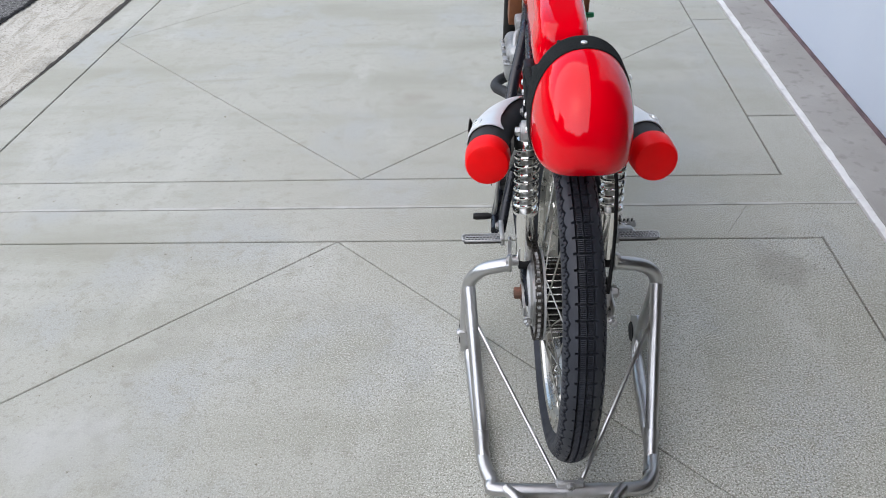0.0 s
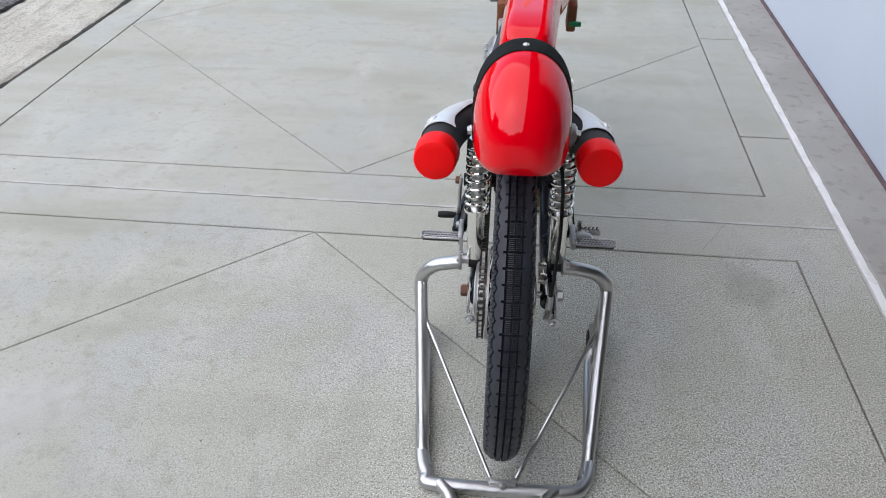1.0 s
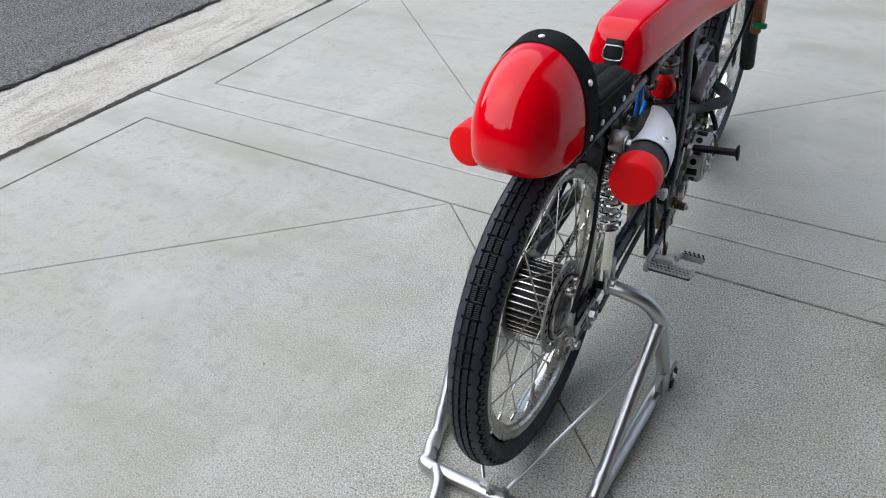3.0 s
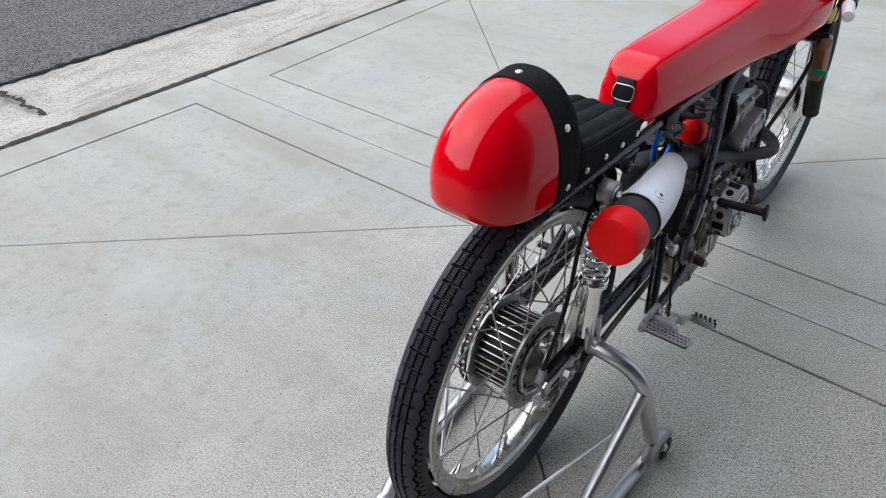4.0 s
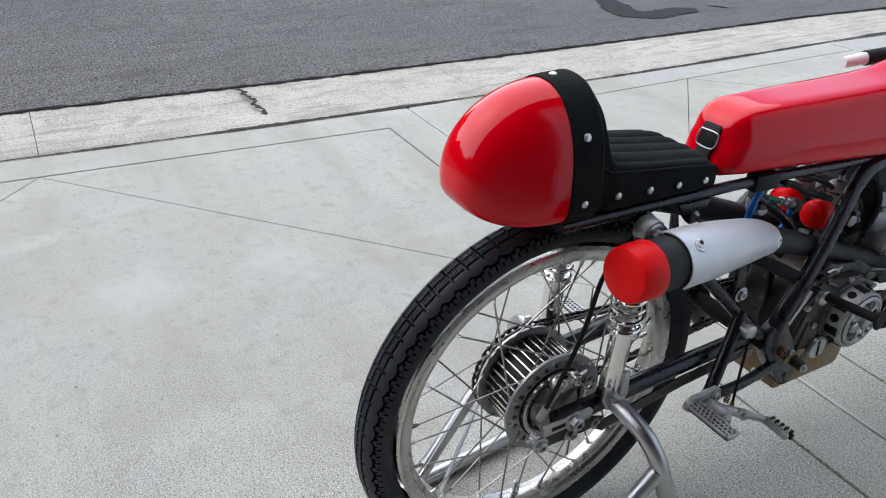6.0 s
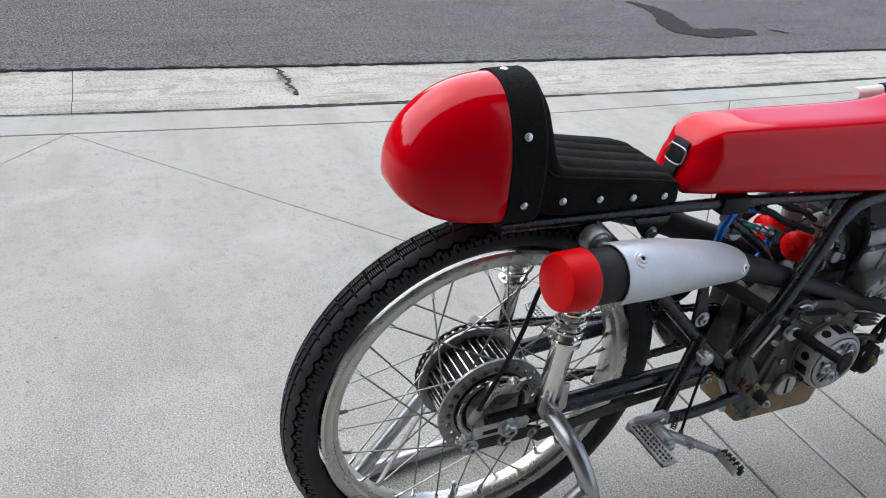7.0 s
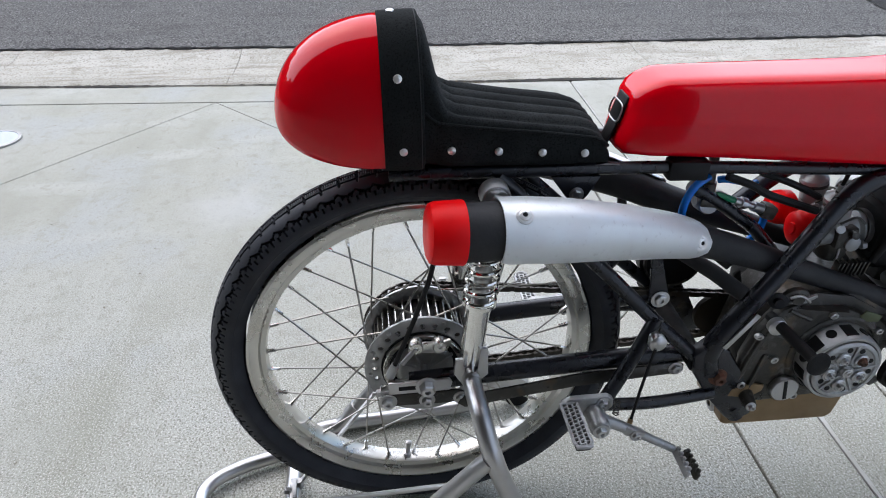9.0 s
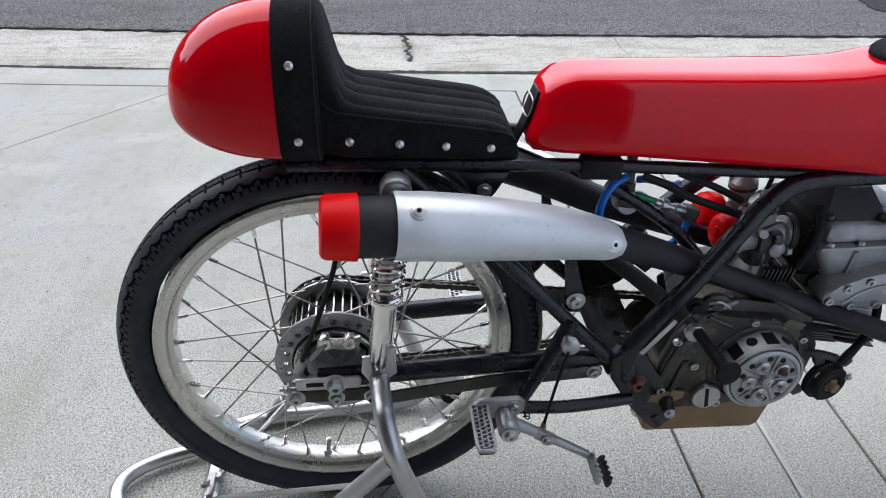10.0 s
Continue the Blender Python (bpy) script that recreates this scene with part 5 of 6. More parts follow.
part("lever_arm", turned(lever_end, (-0.153, 0.448, 0.388), (-1, 0.08, 0.1), 24), OILY, far_bar)
# cylinder, head and cam cover, leaning forward
def squared(at, size, bevel, mat, name, label="", parent=None, taper=1.0, turn=(0, 0, 0)):
    return part(name, block(at, size, bevel, turn, taper=taper), mat, parent or engine, label, 40)


squared((0.0, 0.665, 0.365), (0.085, 0.09, 0.1), 0.01, CASE, "cylinder", turn=(-14, 0, 0))
for k in range(9):
    squared((0.0, 0.69 - 0.0016 * k, 0.295 + 0.0085 * k), (0.124 - 0.003 * (k % 2), 0.115, 0.0028), 0.001, CAST if k > 2 else CASE, "cylinder_fin", turn=(-14, 0, 0))
for k in range(8):
    squared((0.058, 0.548 + 0.0058 * k, 0.412), (0.012, 0.0022, 0.022), 0.0006, CASE, "breather_fin", turn=(-12, 0, 0))
head_rings = []
for z, y0, y1, hw, e_ in ((0.372, 0.672, 0.745, 0.052, 5), (0.378, 0.652, 0.752, 0.061, 5), (0.395, 0.632, 0.757, 0.065, 6), (0.42, 0.621, 0.758, 0.066, 7), (0.436, 0.618, 0.757, 0.066, 7)):
    yc, hy = (y0 + y1) / 2, (y1 - y0) / 2
    head_rings.append([(hw * math.copysign(abs(math.cos(q)) ** (2 / e_), math.cos(q)), yc + hy * math.copysign(abs(math.sin(q)) ** (2 / e_), math.sin(q)), z) for q in np.linspace(0, 2 * math.pi, 49)[:-1]])
head = part("cylinder_head", loft(head_rings), HEAD, engine, "grey cast cylinder head", 40)
squared((0.0, 0.688, 0.4395), (0.139, 0.146, 0.006), 0.002, HEAD, "head_flange", parent=head)
lid = squared((0.0, 0.688, 0.457), (0.130, 0.136, 0.030), 0.012, HEAD, "cam_cover", "smooth cast cam cover", head, 0.9)
squared((0.0, 0.69, 0.474), (0.075, 0.09, 0.01), 0.004, HEAD, "cover_cap", parent=head)
for sx in (-1, 1):
    for dy in (-0.06, -0.02, 0.02, 0.06):
        bolt(Vector((sx * 0.066, 0.688 + dy, 0.4425)), (0, 0, 1), 0.0042, 0.006, STEEL, head)
part("cam_side_cover", plate([(0.643, 0.375), (0.64, 0.388), (0.66, 0.404), (0.69, 0.416), (0.73, 0.424), (0.765, 0.42), (0.775, 0.396), (0.765, 0.374), (0.7, 0.367)], 0.035, 0.072, bevel=0.004), HEAD, head)
part("cover_rib", tube([(0.0725, 0.668, 0.378), (0.0725, 0.7, 0.398), (0.0725, 0.755, 0.408)], 0.0025, 8), HEAD, head)
part("cover_rib", tube([(0.0665, 0.665, 0.434), (0.0665, 0.66, 0.4)], 0.003, 8), HEAD, head)
for y, z in ((0.649, 0.383), (0.669, 0.4005), (0.696, 0.409), (0.742, 0.414), (0.765, 0.39), (0.715, 0.374), (0.68, 0.374)):
    part("cover_screw", turned([(0.0, 0.0056), (0.004, 0.0054), (0.004, 0.0026), (0.002, 0.0024), (0.002, 0.0)], (0.072, y, z), (1, 0, 0), 14), STEEL, head)
# the head stands over the header pipe; its side cover is proud
for o in [head] + list(head.children):
    proud = o.name.split(".")[0] in ("cam_side_cover", "cover_screw") or o.name == "cover_rib"
    o.data.transform(Matrix.Translation((0.016, -0.022, 0.009) if proud else (0.0, -0.006, 0.016)) @ Matrix.Diagonal((1.08, 1, 1, 1)))
steady = part("head_steady", loft([[(-0.03, 0.615, 0.488), (0.06, 0.612, 0.488), (0.06, 0.69, 0.488), (-0.03, 0.69, 0.488)], [(-0.03, 0.618, 0.505), (0.055, 0.616, 0.503), (0.055, 0.686, 0.503), (-0.03, 0.686, 0.505)], [(-0.02, 0.632, 0.535), (0.034, 0.63, 0.535), (0.034, 0.668, 0.535), (-0.02, 0.668, 0.535)]]), PIPE, engine, "dark engine steady bracket bolted to the cam cover", 20)
for y, z in ((0.613, 0.494), (0.687, 0.49)):
    bolt((0.062, y, z), (0, 0, 1), 0.007, 0.007, CASE, engine)
part("steady_web", plate([(0.622, 0.49), (0.655, 0.545), (0.668, 0.545), (0.684, 0.49)], 0.036, 0.041, bevel=0.001), CASE, steady)
part("spark_lead", tube([(0.06, 0.71, 0.49), (0.078, 0.76, 0.46), (0.09, 0.755, 0.38), (0.095, 0.69, 0.315), (0.1, 0.668, 0.29)], 0.0045, 8), BLACK, engine)
part("intake_elbow", tube([(0.035, 0.575, 0.452), (0.035, 0.6, 0.44), (0.035, 0.625, 0.418)], [0.02, 0.022, 0.025], 20), BLACK, engine, "black rubber intake elbow")

part("intake_rubber", block((0.012, 0.598, 0.463), (0.118, 0.03, 0.062), 0.013, (-10, 0, 0)), OILY, engine, "black rubber intake manifold block")
for cx in (0.036, -0.026):
    part("manifold_clamp", turned([(-0.004, 0.024), (-0.004, 0.0262), (0.004, 0.0262), (0.004, 0.024)], (cx, 0.58, 0.46), (0, 1, -0.1), 28, closed=True), CASE, engine)
part("manifold_strap", tube([(0.072, 0.585, 0.43), (0.076, 0.592, 0.46), (0.07, 0.6, 0.49), (0.05, 0.606, 0.505)], 0.005, 10), OILY, engine)

# carburettors, red bellmouth caps and hoses
for cx, cy, cz in ((0.036, -0.014, -0.004), (-0.026, -0.012, -0.006)):
    body = part("carburettor", turned([(-0.03, 0.0), (-0.03, 0.021), (-0.024, 0.021), (-0.02, 0.018), (0.03, 0.018), (0.034, 0.023), (0.04, 0.023), (0.04, 0.0)], (cx, 0.555 + cy, 0.462 + cz), (0, 1, 0.05), 24), HEAD, bike, "small cast carburettor")
    part("slide_tower", turned([(0.0, 0.0165), (0.03, 0.0165), (0.034, 0.0185), (0.042, 0.0185), (0.046, 0.014), (0.05, 0.006), (0.06, 0.004)], (cx, 0.56 + cy, 0.47 + cz), (0, -0.12, 1), 20), HEAD, body)
    part("float_bowl", turned([(0.0, 0.02), (0.022, 0.02), (0.028, 0.015), (0.03, 0.0)], (cx, 0.56 + cy, 0.452 + cz), (0, 0.1, -1), 20), CASE, body)
    part("bellmouth_cap", turned([(0.0, 0.022), (0.003, 0.024), (0.017, 0.0238), (0.025, 0.022), (0.029, 0.017), (0.029, 0.008), (0.031, 0.007), (0.031, 0.0)], (cx, 0.528 + cy, 0.468 + cz), (0.05, -1, 0.12), 30), REDCAP, body, "glossy red bellmouth cap")
    part("tower_cap", turned([(0.0, 0.0195), (0.004, 0.0195), (0.006, 0.017), (0.011, 0.0165), (0.012, 0.008), (0.02, 0.0065), (0.02, 0.0)], (cx, 0.5562 + cy, 0.502 + cz), (0, -0.12, 1), 10), CASE, body)
    part("choke_lever", tube([(cx + 0.024, 0.548 + cy, 0.486 + cz), (cx + 0.027, 0.566 + cy, 0.496 + cz), (cx + 0.027, 0.58 + cy, 0.486 + cz)], 0.0016, 8), CASE, body)
    part("side_plug", turned([(0.0, 0.0105), (0.006, 0.0105), (0.008, 0.008), (0.008, 0.0)], (cx + 0.022, 0.572 + cy, 0.456 + cz), (1, 0, 0), 20), HEAD, body)
    part("overflow_pipe", tube([(cx + 0.012, 0.575 + cy, 0.432 + cz), (cx + 0.02, 0.585 + cy, 0.415 + cz), (cx + 0.022, 0.58 + cy, 0.395 + cz)], 0.003, 8), BLACK, body)
    part("flange_nut", turned([(0.0, 0.006), (0.006, 0.006)], (cx + 0.024, 0.592 + cy, 0.452 + cz), (0, -1, 0), 6), CAST, body)
    part("idle_screw", turned([(0.0, 0.004), (0.006, 0.004), (0.007, 0.0055), (0.012, 0.0055), (0.012, 0.0)], (cx + 0.017, 0.552 + cy, 0.478 + cz), (1, -0.3, 0.2), 12), CAST, body)
    part("mixing_chamber", block((cx + 0.012, 0.565 + cy, 0.462 + cz), (0.026, 0.03, 0.03), 0.005), CASE, body)
    part("bowl_clip", tube([(cx - 0.021, 0.56 + cy, 0.455 + cz), (cx - 0.018, 0.56 + cy, 0.428 + cz), (cx + 0.018, 0.56 + cy, 0.428 + cz), (cx + 0.021, 0.56 + cy, 0.455 + cz)], 0.0016, 6, n=4), CAST, body)
    part("fuel_union", tube([(cx + 0.018, 0.57 + cy, 0.468 + cz), (cx + 0.036, 0.566 + cy, 0.474 + cz)], 0.005, 10, smooth=False), CASE, body)
    part("throttle_cable", tube([(cx, 0.553 + cy, 0.528 + cz), (cx + 0.005, 0.545, 0.555), (cx, 0.58, 0.57), (cx, 0.66, 0.575)], 0.0028, 8), BLACK, body)
part("blue_hose", tube([(0.03, 0.362, 0.546), (0.036, 0.346, 0.54), (0.038, 0.337, 0.529), (0.038, 0.332, 0.513), (0.037, 0.332, 0.496), (0.034, 0.34, 0.483), (0.03, 0.352, 0.474)], 0.0052, 10), BLUE, bike, "bright blue overflow hose loop")
part("blue_hose", tube([(0.024, 0.378, 0.538), (0.03, 0.386, 0.541), (0.03, 0.406, 0.536), (0.022, 0.425, 0.527), (0.005, 0.44, 0.52)], 0.0046, 10), BLUE, bike, "bright blue overflow hose loop")
part("blue_hose", tube([(0.024, 0.451, 0.487), (0.021, 0.4535, 0.474), (0.02, 0.451, 0.458), (0.019, 0.443, 0.443), (0.018, 0.428, 0.434)], 0.005, 10), BLUE, bike, "bright blue overflow hose loop")
tap = part("fuel_tap", turned([(-0.013, 0.0), (-0.013, 0.012), (-0.011, 0.0145), (0.009, 0.0145), (0.011, 0.013), (0.011, 0.0)], (0.022, 0.368, 0.507), (1, 0, 0.2), 28), CAST, bike, "grey cast fuel tap under the tank")
part("tap_lever", block((0.0335, 0.37, 0.51), (0.006, 0.03, 0.011), 0.002, (-8, 0, 0)), CASE, tap)
part("tap_spout", tube([(0.022, 0.352, 0.512), (0.023, 0.385, 0.513), (0.026, 0.392, 0.512)], [0.0095, 0.0085, 0.006], 14, smooth=False), HEAD, tap)
part("tap_stem", tube([(0.022, 0.368, 0.518), (0.022, 0.368, 0.535), (0.022, 0.368, 0.5352), (0.022, 0.368, 0.575)], [0.009, 0.009, 0.0065, 0.0065], 14, smooth=False), CASE, tap)
part("green_hose", tube([(0.028, 0.376, 0.519), (0.03, 0.388, 0.516), (0.03, 0.402, 0.51)], 0.0042, 8), GREEN, bike, "short green wire")
part("hose_union", tube([(0.03, 0.402, 0.51), (0.03, 0.41, 0.507), (0.03, 0.4102, 0.507), (0.03, 0.418, 0.504), (0.03, 0.4182, 0.504), (0.03, 0.428, 0.5), (0.03, 0.4282, 0.5), (0.029, 0.442, 0.4945)], [0.0052, 0.0052, 0.0075, 0.0075, 0.0045, 0.0045, 0.0068, 0.0068], 10, n=1, smooth=False), STEEL, bike, "stepped plated hose union")
part("union_block", block((0.027, 0.451, 0.49), (0.02, 0.02, 0.019), 0.004, (-20, 0, 0)), CASE, bike)
part("throttle_cable", tube([(0.05, 0.375, 0.555), (0.05, 0.406, 0.542), (0.05, 0.434, 0.526), (0.05, 0.471, 0.511), (0.048, 0.505, 0.497)], 0.0052, 8), BLACK, bike)
part("throttle_cable", tube([(0.045, 0.42, 0.555), (0.05, 0.453, 0.543), (0.05, 0.474, 0.533), (0.045, 0.505, 0.515)], 0.0045, 8), BLACK, bike)
part("frame_cross", tube([(0.03, 0.34, 0.535), (0.03, 0.383, 0.507), (0.03, 0.405, 0.491), (0.03, 0.437, 0.466), (0.03, 0.478, 0.42)], 0.0085, 10), FRAME, bike)
part("mount_tube", tube([(0.02, 0.35, 0.43), (0.0554, 0.381, 0.4185), (0.087, 0.411, 0.402)], 0.0105, 16, smooth=False), PIPE, bike, "dull grey engine mount tube")
part("shroud_rim", turned([(0.004, 0.046), (0.01, 0.046), (0.01, 0.0425), (0.004, 0.0425)], (-0.075, 0.385, 0.36), (1, 0, 0), 40, closed=True), CASE, bike)
part("gearbox_shroud", turned([(-0.02, 0.0), (-0.02, 0.05), (0.0, 0.05), (0.008, 0.043), (0.008, 0.0)], (-0.075, 0.385, 0.36), (1, 0, 0), 32), BLACK, bike)
part("brake_switch", turned([(0.0, 0.008), (0.012, 0.008), (0.014, 0.0115), (0.022, 0.0115), (0.024, 0.009), (0.024, 0.0)], (0.095, 0.292, 0.358), (1, 0, 0), 18), STEEL, bike)
part("brake_rod", tube([(0.119, 0.288, 0.352), (0.128, 0.274, 0.3), (0.137, 0.262, 0.245)], 0.0021, 8), BLACK, bike)
part("rod_end", tube([(0.136, 0.263, 0.252), (0.139, 0.26, 0.232)], [0.0032, 0.0048], 10, smooth=False), SUMP, bike, "brassy brake rod joint")

# foot pegs and levers
for s in (1, -1):
    px = 0.0 if s > 0 else 0.034
    part("peg_bracket", plate([(0.168, 0.272), (0.17, 0.284), (0.18, 0.29), (0.23, 0.29), (0.238, 0.284), (0.238, 0.272), (0.228, 0.262), (0.205, 0.258), (0.178, 0.264)], s * 0.122 + px * 0.9, s * 0.131 + px * 0.9, bevel=0.002), CAST, bike, "cast alloy footrest bracket")
    bolt((s * 0.132 + px * 0.9, 0.224, 0.28), (s, 0, 0), 0.0065, 0.006, STEEL, bike)
    peg = part("foot_peg", block((s * 0.168 + px, 0.178, 0.2795), (0.074, 0.02, 0.008), 0.003), CASE, bike, "cast alloy foot peg with a raised net of ribs")
    edge = [(s * 0.132 + px, 0.1675), (s * 0.2 + px, 0.1675), (s * 0.205 + px, 0.172), (s * 0.205 + px, 0.184), (s * 0.2 + px, 0.1885), (s * 0.132 + px, 0.1885), (s * 0.132 + px, 0.1675)]
    part("peg_rim", tube([(x, y, 0.2845) for x, y in edge], 0.0023, 8, smooth=False), CAST, peg)
    for k in range(2):
        part("long_rib", tube([(s * 0.134 + px, 0.1745 + 0.007 * k, 0.285), (s * 0.203 + px, 0.1745 + 0.007 * k, 0.285)], 0.0014, 6, smooth=False), CAST, peg)
    for i in range(10):
        for k in range(3):
            x = s * (0.1385 + 0.0066 * i + 0.0033 * (k % 2)) + px
            part("cross_rib", block((x, 0.171 + 0.007 * k, 0.2848), (0.0018, 0.0068, 0.0032), 0.0005, (0, 0, 14 * s)), CAST, peg)
    part("peg_tip", tube([(s * 0.205 + px, 0.168, 0.2845), (s * 0.2075 + px, 0.178, 0.286), (s * 0.205 + px, 0.188, 0.2845)], 0.0026, 8), CAST, peg)
part("pedal_pivot", turned([(0.0, 0.0135), (0.03, 0.0135), (0.033, 0.011), (0.033, 0.0)], (0.132, 0.213, 0.266), (1, 0, 0), 24), CAST, bike)
bolt((0.165, 0.213, 0.264), (1, 0, 0), 0.0075, 0.006, STEEL, bike)
lever = part("brake_pedal", tube([(0.148, 0.22, 0.268), (0.152, 0.245, 0.256), (0.155, 0.28, 0.236), (0.157, 0.318, 0.212)], [0.008, 0.0072, 0.006, 0.0055], 14), CAST, bike, "cast alloy brake pedal with a toothed tip")
part("pedal_step", block((0.154, 0.26, 0.2475), (0.012, 0.03, 0.013), 0.002, (-31, 0, 0)), CAST, lever)
for k in (-1, 1):
    part("pedal_tip", block((0.178, 0.329 + 0.007 * k, 0.205 - 0.003 * k), (0.044, 0.006, 0.011), 0.002, (-24, 2, 0)), CASE if k > 0 else CAST, lever, "toothed plate of the pedal tip")
    for i in range(5):
        part("tooth", block((0.161 + 0.0085 * i, 0.331 + 0.007 * k, 0.2115 - 0.003 * k), (0.0045, 0.0055, 0.006), 0.001, (-24, 2, 0)), CASE if k > 0 else CAST, lever)
bolt((0.161, 0.262, 0.2465), (1, 0, 0), 0.0055, 0.005, STEEL, lever)
part("return_spring", tube([(0.142 + 0.004 * math.cos(k * 1.3), 0.238 + 0.004 * math.sin(k * 1.3), 0.292 - 0.0009 * k) for k in range(28)], 0.001, 5, n=1), CASE, bike)
shift = part("gear_lever", tube([(-0.109, 0.296, 0.256), (-0.107, 0.285, 0.27), (-0.104, 0.27, 0.303), (-0.103, 0.262, 0.34), (-0.1, 0.26, 0.37)], 0.0038, 10), STEEL, bike, "thin steel gear lever with a black rubber")
part("lever_rubber", tube([(-0.113, 0.297, 0.254), (-0.121, 0.297, 0.254), (-0.145, 0.298, 0.253), (-0.151, 0.298, 0.253)], [0.0055, 0.0075, 0.0075, 0.006], 14, smooth=False), BLACK, shift)

# front end
FA = Vector((0.034, 1.14, 0.286))
front = wheel(FA, "front_wheel", "polished alloy spoked front wheel", tread=(76, 12, False))
part("hub", turned([(-0.04, 0.0), (-0.04, 0.06), (-0.034, 0.074), (-0.03, 0.074), (-0.026, 0.05), (0.026, 0.05), (0.03, 0.074), (0.034, 0.074), (0.04, 0.06), (0.04, 0.0)], FA, (1, 0, 0), 40), ALLOY, front)
UP = Vector((0, -0.42, 0.907)).normalized()
for s in (1, -1):
    foot_ = FA + Vector((s * 0.067, -0.02, 0))
    part("fork_slider", tube([foot_ - UP * 0.02, foot_ + UP * 0.28], [0.019, 0.02], 20, smooth=False), BLACK, bike, "black fork leg with a gold collar")
    part("fork_collar", tube([foot_ + UP * 0.28, foot_ + UP * 0.315], [0.0225, 0.0225], 20, smooth=False), GOLD, bike)
    part("fork_tube", tube([foot_ + UP * 0.3, foot_ + UP * 0.56], 0.0145, 18, smooth=False), CHROME, bike)
    bar = part("handlebar", tube([(s * 0.09 + 0.025, 1.02, 0.645), (s * 0.13 + 0.012, 0.95, 0.635), (s * 0.16, 0.87, 0.624)], 0.011, 14), STEEL, bike, "low clip-on handlebar")
    part("grip", tube([(s * 0.135 + 0.01, 0.96, 0.636), (s * 0.165, 0.845, 0.62)], [0.0135, 0.0145], 16, smooth=False), BLACK, bar, "black rubber grip")
    part("bar_end", tube([(s * 0.165, 0.845, 0.62), (s * 0.178, 0.8, 0.614)], [0.012, 0.0105], 16, smooth=False), WHITE, bar, "white bar end")
for x, w_ in ((-0.034, 0.034), (0.139, 0.024)):
    part("side_pad", block((x, 0.875, 0.497), (w_, 0.05, 0.075), 0.005, (14, 0, 0), taper=0.9), LEATHER, bike, "brown leather-wrapped pad beside the steering head")
part("green_clip", block((0.148, 0.85, 0.48), (0.03, 0.012, 0.012), 0.003), GREEN, bike, "green clip")
part("front_cable", tube([(0.13, 0.95, 0.72), (0.125, 0.98, 0.6), (0.11, 0.99, 0.5), (0.1, 0.93, 0.42), (0.09, 0.8, 0.36)], 0.0045, 10), BLACK, bike, "black control cable")
part("top_yoke", block((0.025, 0.925, 0.675), (0.2, 0.05, 0.02), 0.006, (-24, 0, 0)), CAST, bike)
part("low_yoke", block((0.026, 0.985, 0.5), (0.2, 0.05, 0.024), 0.006, (-24, 0, 0)), FRAME, bike)

part("side_cap", turned([(0.0, 0.022), (0.02, 0.021), (0.024, 0.018), (0.026, 0.011), (0.03, 0.011), (0.03, 0.0)], (-0.036, 0.62, 0.475), (-1, 0, 0), 24), HEAD, engine, "grey cast cap on the far side of the engine")
part("side_cap_arm", tube([(-0.05, 0.62, 0.485), (-0.045, 0.65, 0.51), (-0.03, 0.67, 0.515)], 0.007, 10), HEAD, engine)
part("coil", block((-0.03, 0.7, 0.52), (0.03, 0.05, 0.03), 0.006), HEAD, engine)
# the frame ahead of the seat lies turned slightly to the right, so the far side follows it
for o in bike.children_recursive:
    if o.type == "MESH" and o.name.split(".")[0] in ("seat_rail", "down_tube", "lower_plate", "lower_tube_end", "seat_stay", "peg_brace", "centre_stay", "rail_bracket", "rail_clamp", "clip_strip", "exhaust_pipe", "heat_shield"):
        if all(v.co.x < 0.01 for v in o.data.vertices):
            for v in o.data.vertices:
                v.co.x += 2 * ax(v.co.y)

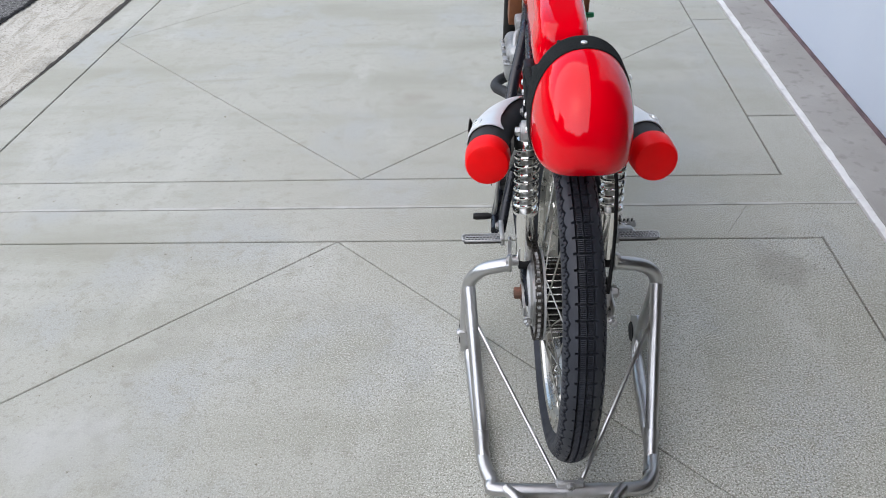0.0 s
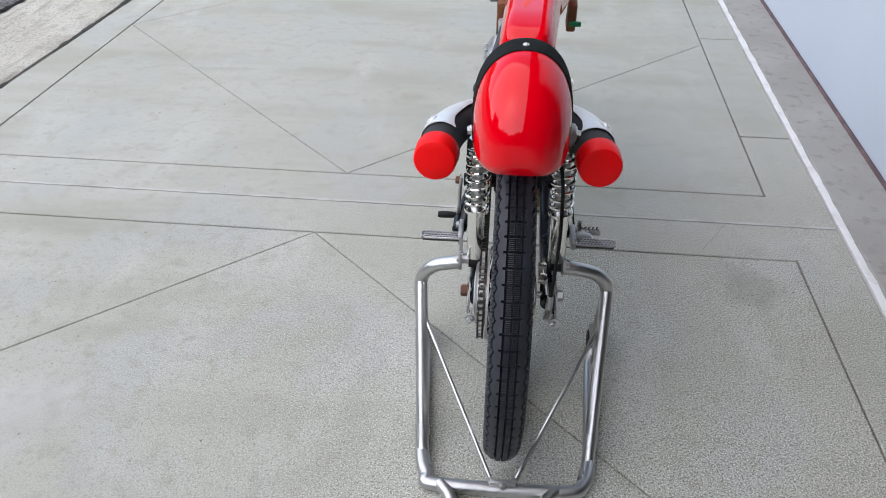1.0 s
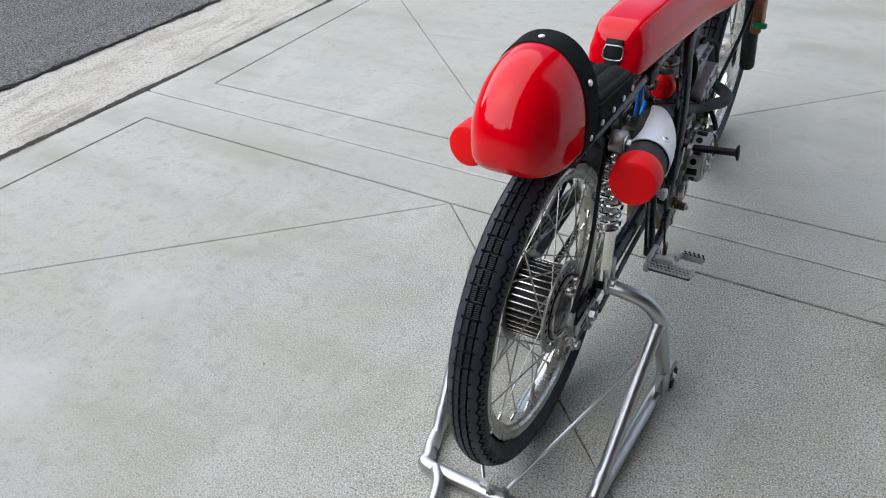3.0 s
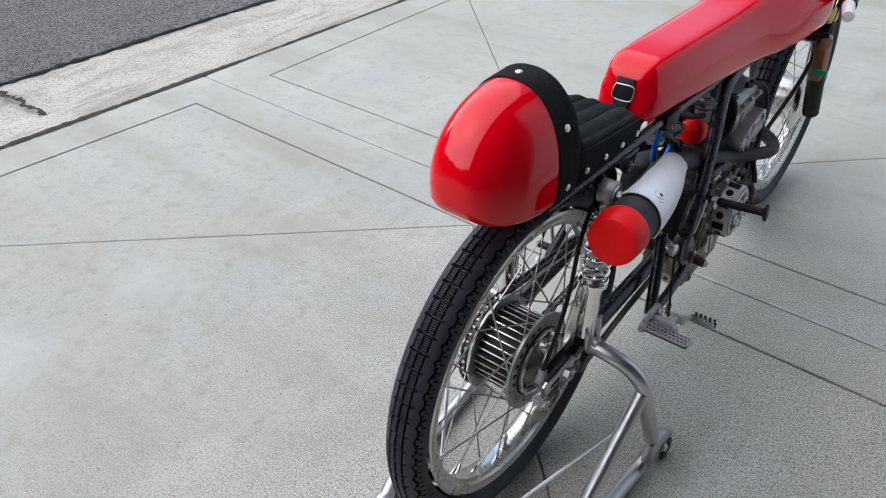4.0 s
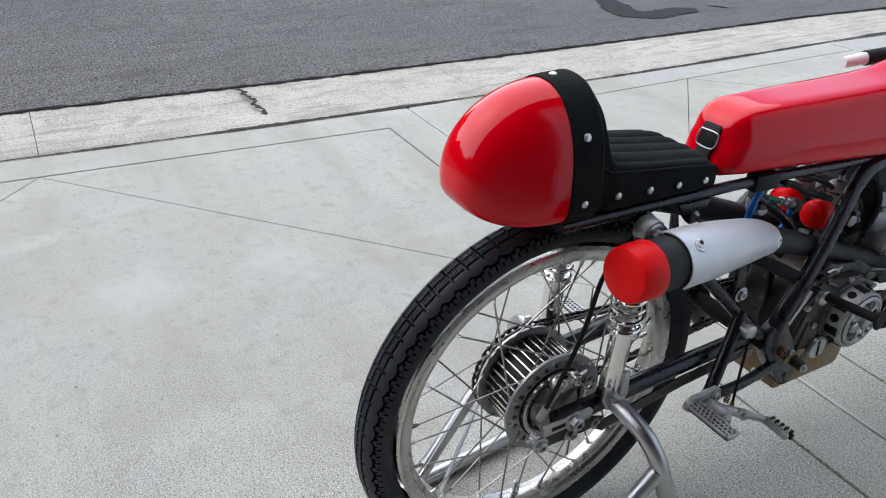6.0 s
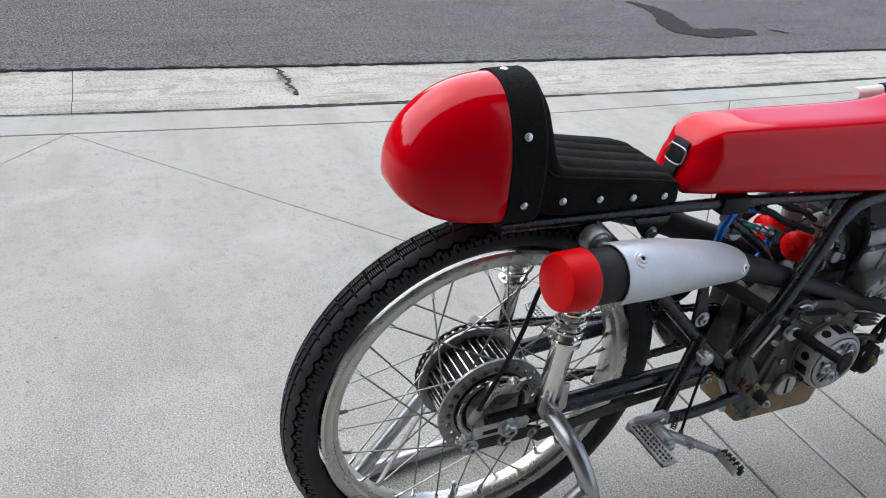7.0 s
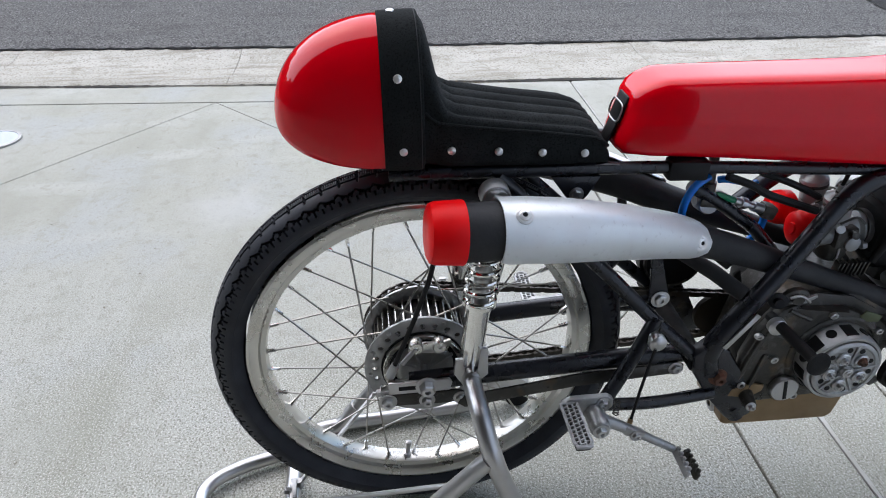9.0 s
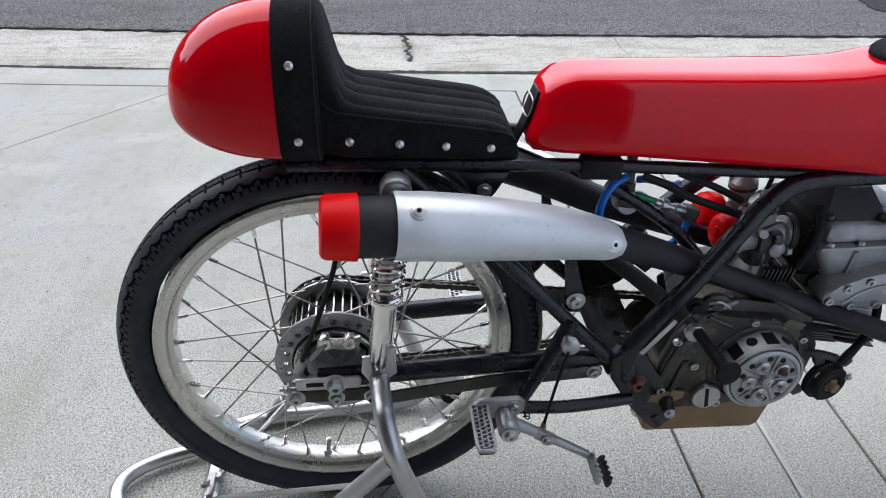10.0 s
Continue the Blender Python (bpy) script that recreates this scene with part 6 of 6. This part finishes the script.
# ---- paddock stand ----
stand = empty("paddock_stand", (0, 0, 0), "grey tubular steel paddock stand lifting the rear wheel", "paddock stand")
for s in (1, -1):
    q = 0.0 if s > 0 else 0.022
    arm = part("arm", tube([(s * 0.098 + q * 0.5, 0.056, 0.313), (s * 0.125 + q, 0.057, 0.31), (s * 0.158 + q, 0.061, 0.298), (s * 0.18 + q, 0.068, 0.27), (s * 0.187 + q, 0.08, 0.23), (s * 0.19 + q, 0.105, 0.16), (s * 0.193 + q, 0.132, 0.085), (s * 0.192 + q, 0.14, 0.05), (s * 0.186 + q, 0.12, 0.024), (s * 0.182 + q, 0.08, 0.016), (s * 0.172 + q, -0.05, 0.015), (s * 0.163 + q, -0.15, 0.015), (s * 0.15 + q, -0.19, 0.015), (s * 0.12, -0.206, 0.015), (s * 0.0, -0.21, 0.015)], 0.0125, 16), STEEL, stand, "bent grey steel tube")
    part("brace_tube", tube([(s * 0.184 + q, 0.066, 0.254), (s * 0.168 + q, -0.092, 0.066), (s * 0.1625 + q, -0.14, 0.0145), (s * 0.153 + q, -0.176, 0.0145)], [0.0115, 0.0115, 0.0122, 0.0122], 16, n=5), STEEL, stand, "straight bright steel tube")
    part("sleeve", tube([(s * 0.1665 + q, -0.104, 0.053), (s * 0.165 + q, -0.118, 0.037)], 0.0134, 16, smooth=False), STEEL, stand)
    part("brace_rod", tube([(s * 0.177 + q, 0.03, 0.208), (s * 0.0195 + 0.008, -0.2, 0.024)], 0.0036, 8, smooth=False), STEEL, stand)
    part("foot_plate", plate([(0.115, 0.09), (0.165, 0.085), (0.205, 0.05), (0.2, 0.025), (0.16, 0.012), (0.12, 0.03)], s * 0.186 + q, s * 0.205 + q, bevel=0.002), STEEL, stand)
    part("roller", turned([(-0.012, 0.0), (-0.012, 0.02), (-0.01, 0.022), (0.01, 0.022), (0.012, 0.02), (0.012, 0.0)], (s * 0.196 + q, 0.183, 0.0225), (1, 0, 0), 24), BLACK, stand)
    bolt((s * 0.206 + q, 0.165, 0.044), (s, 0, 0), 0.0065, 0.007, STEEL, stand)
    fork = part("cradle", plate([(0.034, 0.322), (0.036, 0.345), (0.046, 0.345), (0.047, 0.326), (0.065, 0.326), (0.067, 0.36), (0.077, 0.36), (0.078, 0.318), (0.06, 0.303), (0.045, 0.303)], s * 0.094 + q * 0.4, s * 0.1 + q * 0.4, bevel=0.001), STEEL, stand)
    part("spool", tube([(s * 0.085 + q * 0.6, 0.056, 0.322), (s * 0.108 + q * 0.6, 0.056, 0.322)], 0.0095, 18, smooth=False), STEEL, stand)
part("handle", tube([(-0.104, -0.206, 0.018), (-0.083, -0.235, 0.018), (-0.066, -0.29, 0.018), (-0.04, -0.336, 0.018), (-0.008, -0.352, 0.018), (0.03, -0.338, 0.018), (0.06, -0.29, 0.018), (0.08, -0.235, 0.018), (0.102, -0.206, 0.018)], 0.0115, 16), STEEL, stand, "bent rear handle bar")
part("rod_bracket", block((0.008, -0.207, 0.03), (0.046, 0.01, 0.012), 0.002), CAST, stand, "small welded bracket between the rods")
bolt((0.008, -0.212, 0.032), (0, -1, 0.3), 0.0062, 0.009, CAST, stand)
for x in (-0.0115, 0.0275):
    part("rod_foot", tube([(x, -0.2, 0.018), (x, -0.2, 0.032)], [0.0075, 0.0055], 12, smooth=False), CAST, stand)
